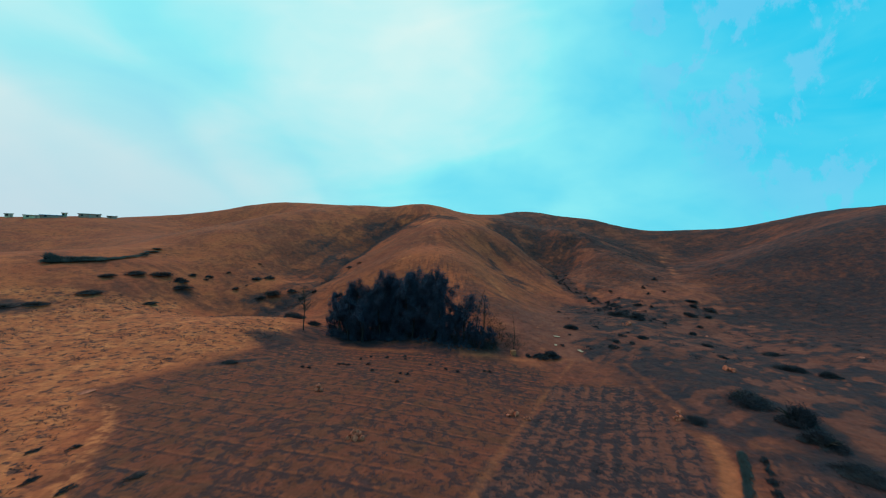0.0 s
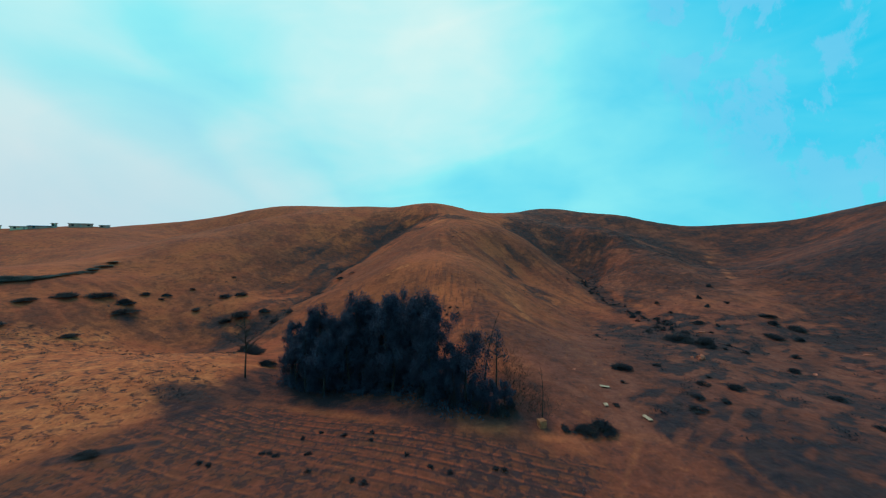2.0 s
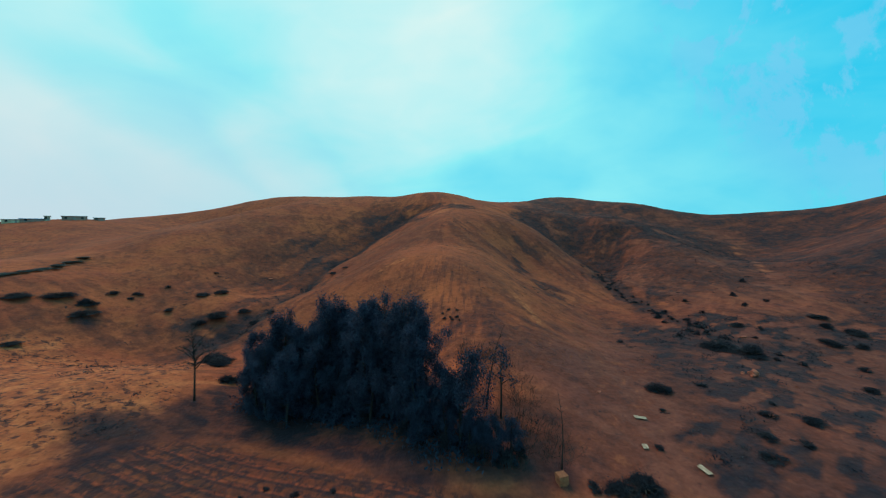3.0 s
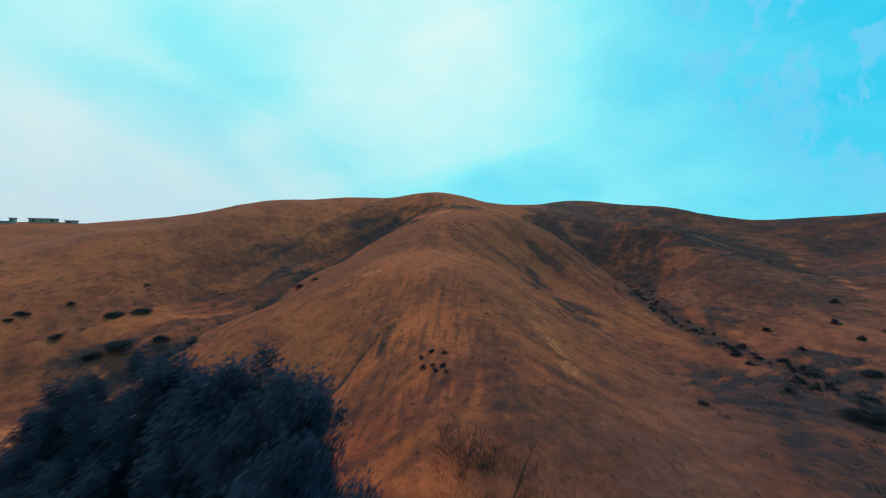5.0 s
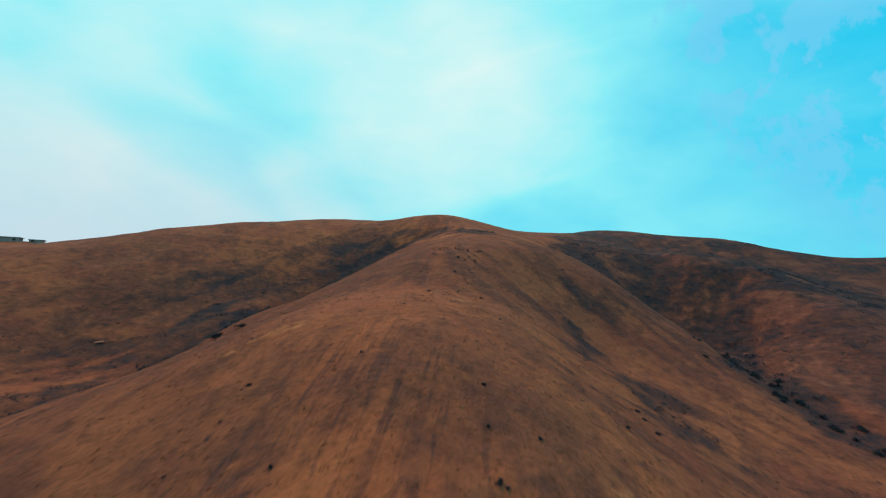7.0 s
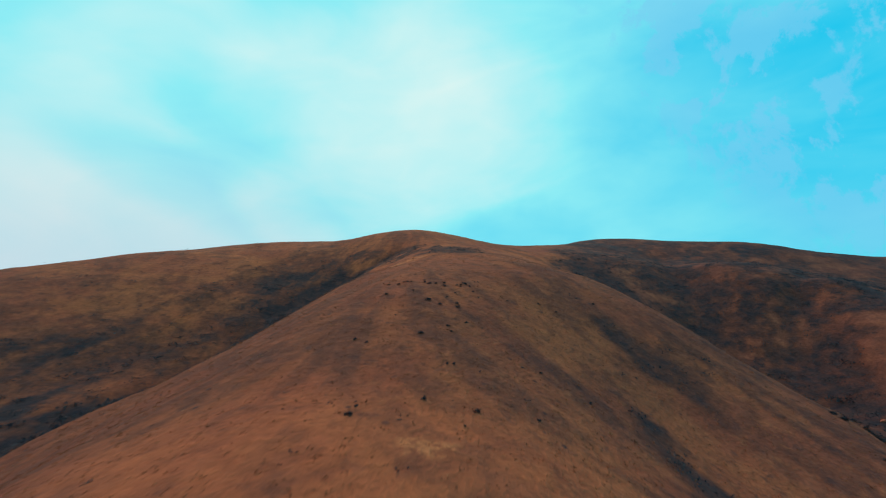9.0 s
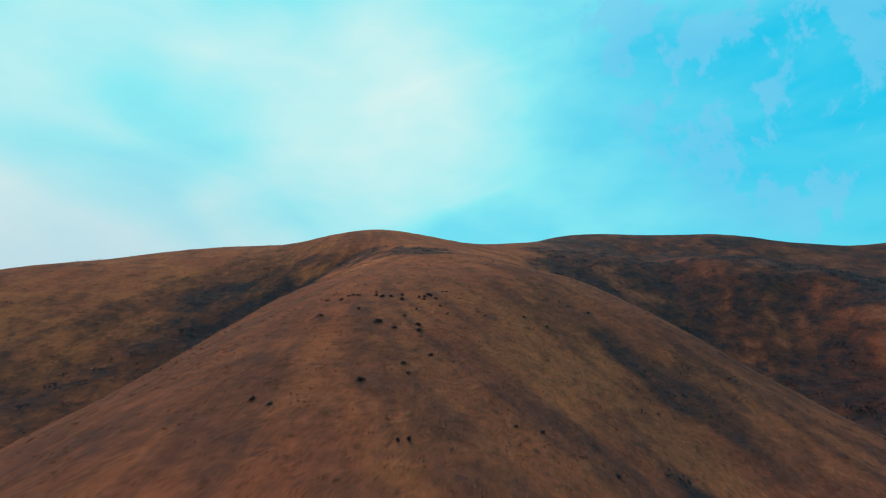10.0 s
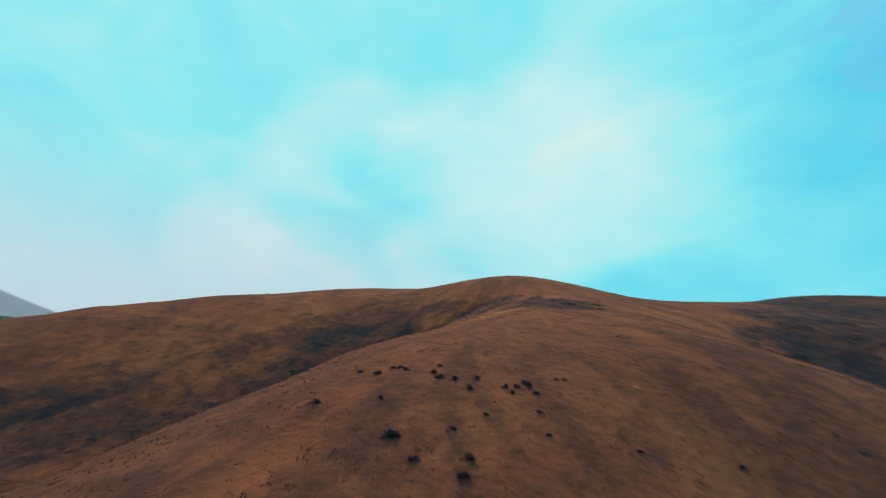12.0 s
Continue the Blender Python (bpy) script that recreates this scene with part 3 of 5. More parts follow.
bare_c = gr.mix(gr.ramp(patchy, 0.32, 0.62), rgb(*EARTH_PALE), rgb(*EARTH_OCHRE))
bare_c = gr.mix(gr.math("MULTIPLY", gr.ramp(gr.noise(p, 0.42, 4.0, 0.7), 0.50, 0.60), 0.45), bare_c, rgb(*EARTH_BROWN))
bare_c = gr.mix(gr.math("MULTIPLY", gr.ramp(fleck, 0.57, 0.65), 0.5), bare_c, rgb(*EARTH_DARK))
dashes = gr.noise(gr.add("ShaderNodeMapping", {"Vector": p, "Rotation": (0, 0, radians(-42)), "Scale": (0.75, 1.35, 1.0)}).outputs[0], 0.85, 5.0, 0.66, 0.3)
bare_c = gr.mix(gr.math("MULTIPLY", gr.ramp(dashes, 0.535, 0.60), 0.80), bare_c, rgb(*EARTH_DARK))
# Browner upper spur; its western flank is darkened in colour to imitate vignetting.
soil = gr.mix(gr.math("MULTIPLY", gr.attr("upper"), 0.14), soil, gr.mix(gr.ramp(patchy, 0.35, 0.65), rgb(*EARTH_BROWN), rgb(*EARTH_UMBER)))
# Lightens mid-spur in the colour, standing in for the lens's brighter centre.
soil = gr.mix(gr.math("MULTIPLY", gr.attr("pale"), gr.math("ADD", 0.24, gr.math("MULTIPLY", gr.ramp(patchy, 0.65, 0.35), 0.34))), soil, rgb(*EARTH_OCHRE))
soil = gr.mix(gr.math("MULTIPLY", gr.math("MULTIPLY", rills, gr.attr("face")), 0.50), soil, gr.mix(gr.ramp(fleck, 0.35, 0.62), rgb(*EARTH_BROWN), rgb(*EARTH_DARK)))
soil = gr.mix(gr.attr("bare"), soil, bare_c)
till_c = gr.mix(gr.ramp(patchy, 0.35, 0.65), rgb(*TILTH), rgb(*EARTH_BROWN))


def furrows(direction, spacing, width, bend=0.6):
    """Furrow shade and lit lips as colour: narrow dark lines with a pale one beside each, across the given run of the
    rows.
    """
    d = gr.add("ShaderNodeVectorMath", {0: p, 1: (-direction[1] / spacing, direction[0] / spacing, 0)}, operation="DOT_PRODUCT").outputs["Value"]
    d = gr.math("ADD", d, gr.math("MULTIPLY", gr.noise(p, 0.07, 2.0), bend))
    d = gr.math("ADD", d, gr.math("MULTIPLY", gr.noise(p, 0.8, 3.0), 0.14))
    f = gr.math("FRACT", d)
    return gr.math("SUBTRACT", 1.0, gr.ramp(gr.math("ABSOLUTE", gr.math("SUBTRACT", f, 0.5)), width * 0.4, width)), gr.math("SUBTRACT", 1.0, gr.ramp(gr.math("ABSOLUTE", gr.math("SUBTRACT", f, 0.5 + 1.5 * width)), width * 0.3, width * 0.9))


plot_tone = gr.ramp(gr.noise(p, 0.13, 3.0, 0.55), 0.38, 0.62)
dark_w, lip_w = furrows(ROW_WIDE, 2.9, 0.085, 0.25)
trough_w, ridge_w = furrows(ROW_WIDE, 1.45, 0.17, 0.25)
dark_d, lip_d = furrows(ROW_DEEP, 1.75, 0.26)
cross_w, _ = furrows((-ROW_WIDE[1], ROW_WIDE[0]), 1.3, 0.24)
cross_d, _ = furrows((-ROW_DEEP[1], ROW_DEEP[0]), 1.9, 0.26)
broken = gr.ramp(gr.noise(p, 0.21, 3.0, 0.6), 0.40, 0.60)
damp = gr.attr("damp")
dark_row = gr.add("ShaderNodeMix", {0: damp, 2: dark_w, 3: dark_d}).outputs[0]
lip_row = gr.add("ShaderNodeMix", {0: damp, 2: lip_w, 3: lip_d}).outputs[0]
cross = gr.add("ShaderNodeMix", {0: damp, 2: cross_w, 3: cross_d}).outputs[0]
till_c = gr.mix(gr.math("MULTIPLY", plot_tone, 0.45), till_c, rgb(*EARTH_BROWN))
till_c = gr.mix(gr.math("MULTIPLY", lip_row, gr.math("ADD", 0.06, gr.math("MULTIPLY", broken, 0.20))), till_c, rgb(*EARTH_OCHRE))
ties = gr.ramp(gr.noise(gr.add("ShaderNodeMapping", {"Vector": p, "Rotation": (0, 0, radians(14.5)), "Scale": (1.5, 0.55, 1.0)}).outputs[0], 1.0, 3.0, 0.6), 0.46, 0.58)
# Row crests tinted brighter, troughs and ties darkened: relief shading painted in.
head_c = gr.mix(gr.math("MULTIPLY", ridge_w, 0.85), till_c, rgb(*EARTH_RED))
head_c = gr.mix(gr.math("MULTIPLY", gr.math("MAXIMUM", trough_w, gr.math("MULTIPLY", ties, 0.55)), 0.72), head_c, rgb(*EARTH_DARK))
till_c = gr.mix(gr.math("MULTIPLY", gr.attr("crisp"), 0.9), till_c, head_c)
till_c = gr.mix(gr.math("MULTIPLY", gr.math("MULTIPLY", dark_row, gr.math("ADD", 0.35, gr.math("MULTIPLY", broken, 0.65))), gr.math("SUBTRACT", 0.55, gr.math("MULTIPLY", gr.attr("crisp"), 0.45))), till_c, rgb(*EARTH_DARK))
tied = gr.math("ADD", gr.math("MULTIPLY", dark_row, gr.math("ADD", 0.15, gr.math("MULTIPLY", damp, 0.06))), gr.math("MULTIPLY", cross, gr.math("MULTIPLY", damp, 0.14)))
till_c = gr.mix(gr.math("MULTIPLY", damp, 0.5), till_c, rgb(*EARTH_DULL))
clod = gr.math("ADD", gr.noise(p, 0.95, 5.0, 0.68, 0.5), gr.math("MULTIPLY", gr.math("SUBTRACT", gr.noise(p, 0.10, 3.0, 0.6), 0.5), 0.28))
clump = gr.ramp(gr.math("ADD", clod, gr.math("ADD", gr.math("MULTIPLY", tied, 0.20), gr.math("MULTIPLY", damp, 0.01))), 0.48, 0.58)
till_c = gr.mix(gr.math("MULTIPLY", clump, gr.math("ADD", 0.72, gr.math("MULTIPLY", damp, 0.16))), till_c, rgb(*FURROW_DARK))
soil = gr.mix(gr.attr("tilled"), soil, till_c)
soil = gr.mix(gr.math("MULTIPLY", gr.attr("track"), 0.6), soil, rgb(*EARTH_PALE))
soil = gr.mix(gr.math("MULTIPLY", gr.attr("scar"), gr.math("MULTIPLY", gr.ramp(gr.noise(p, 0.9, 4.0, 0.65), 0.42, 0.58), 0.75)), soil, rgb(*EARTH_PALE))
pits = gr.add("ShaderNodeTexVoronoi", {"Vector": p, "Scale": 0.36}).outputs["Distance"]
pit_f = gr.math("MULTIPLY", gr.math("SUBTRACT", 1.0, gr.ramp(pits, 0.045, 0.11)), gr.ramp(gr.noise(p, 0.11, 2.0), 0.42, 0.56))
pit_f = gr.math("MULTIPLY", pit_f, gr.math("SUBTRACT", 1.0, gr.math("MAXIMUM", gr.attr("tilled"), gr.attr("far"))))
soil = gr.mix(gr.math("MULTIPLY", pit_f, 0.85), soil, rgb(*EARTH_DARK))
# Tree shade painted, along with litter, on the ground under and before the grove.
soil = gr.mix(gr.math("MULTIPLY", gr.attr("grove"), gr.math("ADD", 0.62, gr.math("MULTIPLY", gr.ramp(patchy, 0.35, 0.6), 0.33))), soil, rgb(*LITTER_SHADE))
mottle = gr.noise(p, 0.42, 6.0, 0.68, 0.3)
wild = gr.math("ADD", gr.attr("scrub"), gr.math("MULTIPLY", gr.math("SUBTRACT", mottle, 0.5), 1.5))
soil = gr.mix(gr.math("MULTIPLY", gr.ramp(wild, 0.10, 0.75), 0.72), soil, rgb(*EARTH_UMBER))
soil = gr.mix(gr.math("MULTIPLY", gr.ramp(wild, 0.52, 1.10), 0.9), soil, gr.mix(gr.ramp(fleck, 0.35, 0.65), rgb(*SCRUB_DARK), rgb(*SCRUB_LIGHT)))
# Land beyond 650 m takes a flat mauve: distance haze painted into the colour.
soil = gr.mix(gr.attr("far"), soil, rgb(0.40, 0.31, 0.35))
soil = gr.mix(1.0, soil, gr.mix(gr.ramp(gr.math("ADD", gr.math("MULTIPLY", fine, 0.6), gr.math("MULTIPLY", speck, 0.4)), 0.30, 0.70, False), rgb(0.63, 0.62, 0.63), rgb(1.34, 1.33, 1.31)), "MULTIPLY")
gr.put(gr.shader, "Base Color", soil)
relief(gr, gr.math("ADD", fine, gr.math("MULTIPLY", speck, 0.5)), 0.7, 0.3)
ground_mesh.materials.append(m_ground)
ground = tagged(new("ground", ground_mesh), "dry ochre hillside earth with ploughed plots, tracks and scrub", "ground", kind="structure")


# ---- helpers for things ----
def mesh_from(name, verts, faces, mat, smooth=False):
    me = bpy.data.meshes.new(name)
    me.from_pydata([tuple(v) for v in verts], [], faces)
    if smooth:
        me.polygons.foreach_set("use_smooth", np.ones(len(me.polygons), bool))
    me.materials.append(mat)
    me.update()
    return me


def part(name, me, parent, label="", m=None):
    ob = new(name, me)
    ob.parent = parent
    if m is not None:
        ob.matrix_local = m
    return tagged(ob, label) if label else ob


def empty(name, m, label, category, group=""):
    ob = new(name)
    ob.empty_display_size = 0.2
    ob.matrix_world = m
    return tagged(ob, label, category, group)


def tube(points, radii, sides=7):
    """Rings along a bent line: vertices and faces of a tapered limb."""
    verts, faces = [], []
    for n, (p_, r_) in enumerate(zip(points, radii)):
        a, b = points[max(n - 1, 0)], points[min(n + 1, len(points) - 1)]
        axis = (b - a).normalized()
        side_ = axis.cross(Vector((0.3, 1, 0.2))).normalized()
        up_ = axis.cross(side_)
        for k in range(sides):
            t = 2 * math.pi * k / sides
            verts.append(p_ + float(r_) * (math.cos(t) * side_ + math.sin(t) * up_))
    for n in range(len(points) - 1):
        for k in range(sides):
            q = (k + 1) % sides
            faces.append((n * sides + k, n * sides + q, (n + 1) * sides + q, (n + 1) * sides + k))
    faces.append(tuple(range(sides))[::-1])
    faces.append(tuple((len(points) - 1) * sides + k for k in range(sides)))
    return verts, faces


def joined(pieces):
    verts, faces = [], []
    for v, f in pieces:
        n = len(verts)
        verts += list(v)
        faces += [tuple(i + n for i in q) for q in f]
    return verts, faces


def leaf_cloud(rng, centres, sizes, per, leaf_long, leaf_wide, droop):
    """Pointed leaves about clump centres, as pairs of triangles."""
    verts, faces = [], []
    for c, s in zip(centres, sizes):
        off = rng.normal(size=(per, 3)) * np.array(s) * 0.55
        for o in off:
            base = np.array(c) + o
            d = rng.normal(size=3)
            d[2] -= droop
            d /= np.linalg.norm(d) + 1e-9
            w = np.cross(d, rng.normal(size=3))
            w /= np.linalg.norm(w) + 1e-9
            l_, k_ = leaf_long * rng.uniform(0.6, 1.3), leaf_wide * rng.uniform(0.6, 1.3)
            n = len(verts)
            verts += [base, base + d * l_ * 0.5 + w * k_, base + d * l_, base + d * l_ * 0.5 - w * k_]
            faces.append((n, n + 1, n + 2, n + 3))
    return verts, faces


# ---- eucalyptus grove ----
def eucalypt_meshes(seed, height, spread, clumps, low):
    """A slender gum: one or two bent stems, rising limbs and hanging leaf clumps."""
    rng, r = np.random.default_rng(seed), random.Random(seed)
    lean = Vector((r.uniform(-0.06, 0.06), r.uniform(-0.06, 0.06), 0))
    stem = [Vector((lean.x * k * height + 0.15 * math.sin(k * 7 + seed), lean.y * k * height + 0.12 * math.cos(k * 6 + seed), k * height * 0.93 - 0.4)) for k in [n_ / 8 for n_ in range(9)]]
    radii = [0.24 * (1 - 0.88 * k) * height / 13 for k in [n_ / 8 for n_ in range(9)]]
    wood, centres, sizes = [tube(stem, radii, 8)], [], []
    for n in range(clumps):
        k = r.uniform(low, 1.0)
        base = stem[0].lerp(stem[-1], k * 0.92)
        a = n * 2.399 + r.uniform(-0.5, 0.5)
        reach = spread * (0.35 + 0.65 * math.sin(math.pi * min(1, 0.18 + k * 0.80))) * r.uniform(0.4, 1.15)
        tip = base + Vector((math.cos(a) * reach, math.sin(a) * reach, reach * (r.uniform(0.35, 1.0) if k > 0.3 else r.uniform(-0.25, 0.3))))
        tip.z = max(0.5, min(tip.z, height))
        elbow = base.lerp(tip, 0.5) + Vector((0, 0, -0.12 * reach))
        rad = 0.06 * (1.2 - k) * height / 13 + 0.015
        wood.append(tube([base, elbow, tip], [rad, rad * 0.65, rad * 0.25], 5))
        for s in range(r.choice((1, 3, 4, 5))):
            at = base.lerp(tip, r.uniform(0.6, 1.15)) + Vector((r.uniform(-0.4, 0.4), r.uniform(-0.4, 0.4), r.uniform(-0.7, 0.25)))
            centres.append(at)
            sizes.append((r.uniform(0.4, 0.8), r.uniform(0.4, 0.8), r.uniform(0.6, 1.2)))
    leaves = leaf_cloud(rng, centres, sizes, 150, 0.27, 0.058, 0.9)
    return mesh_from("eucalypt_trunk", *joined(wood), BARK, True), mesh_from("eucalypt_crown", *leaves, EUCALYPT)


def tree_thing(name, meshes, label, category, group, m):
    t = empty(name, m, label, category, group)
    part("trunk", meshes[0], t)
    if meshes[1]:
        part("crown", meshes[1], t)
    return t


def standing(x, y, turn=0.0, size=1.0, sink=0.0):
    return Matrix.Translation((x, y, ground_at(x, y) - sink)) @ Matrix.Rotation(radians(turn), 4, "Z") @ Matrix.Scale(size, 4)


GUMS = [eucalypt_meshes(11, 16.6, 3.9, 34, 0.16), eucalypt_meshes(12, 15.0, 3.6, 32, 0.10), eucalypt_meshes(13, 17.0, 3.8, 31, 0.30), eucalypt_meshes(14, 12.2, 3.1, 28, 0.03), eucalypt_meshes(15, 10.8, 2.1, 20, 0.12)]
GUM_LABEL = "tall dark eucalyptus with hanging foliage in a dense grove"
GROVE_SIZE = 0.92
# front row, towards the field
for x, y, kind, size, turn in ((-12, 80, 0, 1.06, 300), (-7, 77.5, 1, 1.08, 100), (-4.6, 78.4, 0, 0.98, 170), (-2.2, 75.3, 2, 0.92, 250), (-0.6, 74.2, 0, 0.97, 15), (0.6, 72.6, 2, 0.88, 120), (4.6, 69.6, 4, 1.05, 60), (-5.4, 80.5, 1, 0.72, 280), (-17.0, 79.0, 3, 0.85, 45), (-5.5, 74.5, 3, 0.8, 190), (0.6, 70.5, 4, 0.85, 230)):
    tree_thing("eucalyptus_tree", GUMS[kind], GUM_LABEL, "tree", "eucalyptus grove", standing(x, y, turn, size * GROVE_SIZE))
# back row
for x, y, kind, size, turn in ((-23.0, 83, 1, 0.76, 20), (-22, 84.5, 3, 0.85, 80), (-18.5, 81, 0, 0.93, 140), (-15.2, 83, 2, 0.85, 210), (-9.5, 81.5, 2, 0.94, 50), (-19.5, 86, 1, 0.8, 330), (-10.5, 84.5, 0, 0.7, 200), (-14.2, 85.5, 3, 0.9, 90), (-7.6, 82.0, 3, 0.85, 10), (-23.6, 81.6, 4, 0.75, 160)):
    tree_thing("eucalyptus_tree", GUMS[kind], GUM_LABEL, "tree", "eucalyptus grove", standing(x, y, turn, size * GROVE_SIZE))
# between the rows
for x, y, kind, size, turn in ((-15.0, 80.4, 1, 0.86, 65), (-20.6, 83.0, 2, 0.82, 255), (-12.6, 82.2, 1, 0.92, 125), (-9.0, 79.4, 0, 0.86, 195), (-6.4, 79.6, 2, 0.9, 325), (-3.4, 76.8, 1, 0.92, 85), (-1.6, 76.2, 3, 1.0, 145), (2.6, 71.6, 3, 0.7, 215), (-17.4, 84.4, 3, 0.95, 15), (-10.6, 78.0, 3, 0.78, 275)):
    tree_thing("eucalyptus_tree", GUMS[kind], GUM_LABEL, "tree", "eucalyptus grove", standing(x, y, turn, size * GROVE_SIZE))
# the south-western corner
for x, y, kind, size, turn in ((-12.6, 77.4, 3, 0.92, 35), (-16.2, 76.2, 3, 0.88, 150), (-19.6, 77.6, 1, 0.72, 240), (-21.8, 79.4, 3, 0.80, 320), (-14.4, 79.0, 1, 0.80, 200)):
    tree_thing("eucalyptus_tree", GUMS[kind], GUM_LABEL, "tree", "eucalyptus grove", standing(x, y, turn, size * GROVE_SIZE))
# saplings between them
for x, y, kind, size, turn in ((5.6, 68.6, 4, 0.46, 10), (7.0, 67.8, 3, 0.36, 110), (8.4, 67.6, 4, 0.42, 200), (9.6, 68.2, 3, 0.34, 290), (3.4, 69.6, 3, 0.5, 40), (-1.0, 72.0, 3, 0.55, 130), (-8.6, 76.4, 3, 0.62, 220), (-13.2, 78.6, 3, 0.6, 310), (-20.5, 80.6, 3, 0.6, 70)):
    tree_thing("eucalyptus_tree", GUMS[kind], GUM_LABEL, "tree", "eucalyptus grove", standing(x, y, turn, size))


# ---- bare and thin trees beside the grove ----
def bare_meshes(seed, height, spread, limbs, thick, first=0.3, leafy=0, bend=0.0):
    rng, r = np.random.default_rng(seed), random.Random(seed)
    stem = [Vector((bend * k * k * height + 0.12 * math.sin(5 * k + seed), 0.1 * math.cos(4 * k + seed), k * height - 0.3 * (k == 0))) for k in [n_ / 8 for n_ in range(9)]]
    pieces, centres, sizes = [tube(stem, [thick * (1 - 0.9 * k) for k in [n_ / 8 for n_ in range(9)]], 7)], [], []
    for n in range(limbs):
        k = first + (0.95 - first) * (n + r.random()) / limbs
        base = stem[int(k * 8)].lerp(stem[min(8, int(k * 8) + 1)], k * 8 % 1)
        a, reach = n * 2.4 + r.uniform(-0.6, 0.6), spread * (1.15 - k) * r.uniform(0.6, 1.1)
        tip = base + Vector((math.cos(a) * reach, math.sin(a) * reach, reach * r.uniform(0.3, 1.0)))
        mid_ = base.lerp(tip, 0.55) + Vector((0, 0, reach * 0.12))
        pieces.append(tube([base, mid_, tip], [thick * 0.7 * (1.15 - k), thick * 0.5 * (1.15 - k), 0.03], 5))
        for s in range(3):
            b2 = mid_.lerp(tip, r.random())
            pieces.append(tube([b2, b2 + Vector((r.uniform(-1, 1), r.uniform(-1, 1), r.uniform(0.1, 0.9))) * reach * 0.35], [thick * 0.2, 0.012], 4))
        if leafy:
            centres.append(tip)
            sizes.append((0.55, 0.55, 0.6))
    crown = mesh_from("sparse_crown", *leaf_cloud(rng, centres, sizes, leafy, 0.36, 0.07, 0.8), EUCALYPT) if leafy else None
    return mesh_from("bare_trunk", *joined(pieces), DEADWOOD, True), crown


tree_thing("dead_tree", bare_meshes(5, 9.6, 3.3, 30, 0.15, 0.40), "leafless grey dead tree standing beside the grove", "tree", "", standing(-29.3, 78.3))
tree_thing("leaning_tree", bare_meshes(6, 10.1, 1.2, 8, 0.11, 0.45, 0, 0.25), "tall thin leafless tree leaning beside the grove", "tree", "", standing(7.6, 75.0))
tree_thing("young_eucalyptus", bare_meshes(7, 8.2, 2.3, 10, 0.13, 0.45, 34, 0.06), "young eucalyptus with a few sparse leaf clumps", "tree", "", standing(9.0, 73.6, 30))
tree_thing("bare_sapling", bare_meshes(8, 7.2, 0.9, 6, 0.07, 0.5, 0, 0.04), "thin leafless sapling at the edge of the track", "tree", "", standing(14.0, 67.2, 120))


# ---- scrub ----
def shrub_mesh(seed, leaves, flat, clumps, leaf=0.07):
    """A scrub bush a metre across: a few uneven lobes and a sparse skirt of low twigs."""
    rng, r = np.random.default_rng(seed), random.Random(seed)
    lobes = [(r.uniform(0, 6.28), r.uniform(0.05, 0.33), r.uniform(0.55, 1.0)) for _ in range(4)]
    centres, sizes = [], []
    for n in range(clumps):
        a, d = r.uniform(0, 2 * math.pi), 0.24 * math.sqrt(r.random())
        la, ld, high = lobes[n % 4]
        at = Vector((ld * math.cos(la) + d * math.cos(a), ld * math.sin(la) + d * math.sin(a), 0))
        at.z = flat * high * r.uniform(0.1, 0.85) * max(0.2, 1.15 - 1.2 * at.length)
        s = r.uniform(0.08, 0.20)
        if n % 4 == 3:
            at = Vector((0.42 * math.cos(a), 0.42 * math.sin(a), 0.08)) * r.uniform(0.7, 1.1)
            s = 0.13
        centres.append(at)
        sizes.append((s, s, s * (0.35 if n % 4 == 3 else 0.8)))
    return mesh_from("shrub_leaves", *leaf_cloud(rng, centres, sizes, leaves // clumps, leaf, leaf * 0.36, -0.2), SCRUB)


def stem_mesh(seed, count, height, mat):
    r, pieces = random.Random(seed), []
    for n in range(count):
        a, s = r.uniform(0, 6.28), r.uniform(0.2, 0.5)
        tip = Vector((math.cos(a) * s, math.sin(a) * s, height * r.uniform(0.5, 1.0)))
        pieces.append(tube([Vector((0, 0, -0.12)), tip * 0.5 + Vector((0, 0, 0.06)), tip], [0.03, 0.02, 0.006], 4))
    return mesh_from("shrub_stems", *joined(pieces), mat)


SHRUBS = [(shrub_mesh(20 + n, 1600, f, 20, 0.06), stem_mesh(40 + n, 7, f * 0.8, DEADWOOD)) for n, f in enumerate((0.75, 0.6, 0.5, 0.9))]
BIG_SHRUBS = [(shrub_mesh(60 + n, 11000, f, 64, 0.036), stem_mesh(70 + n, 11, f * 0.8, DEADWOOD)) for n, f in enumerate((0.55, 0.42))]


def bush(x, y, wide, tall, label, group="scrub bushes", deep=None, turn=0.0, seed=0, leaves=None):
    r = random.Random(seed * 77 + int(x * 13 + y * 7))
    kinds = BIG_SHRUBS if wide > 2.4 else SHRUBS
    n = r.randrange(len(kinds))
    flat = ((0.55, 0.42) if wide > 2.4 else (0.75, 0.6, 0.5, 0.9))[n]
    m = Matrix.Translation((x, y, ground_at(x, y) - 0.04 * tall)) @ Matrix.Rotation(radians(turn or r.uniform(0, 360)), 4, "Z") @ Matrix.Diagonal((wide, deep or wide * r.uniform(0.75, 1.1), tall / flat, 1))
    b = empty("bush", m, label, "bush", group)
    leafy = part("foliage", leaves[n % len(leaves)] if leaves else kinds[n][0], b)
    part("branchwork", kinds[n][1], b)
    return b


BUSH = "rounded dark scrub bush on dry earth"
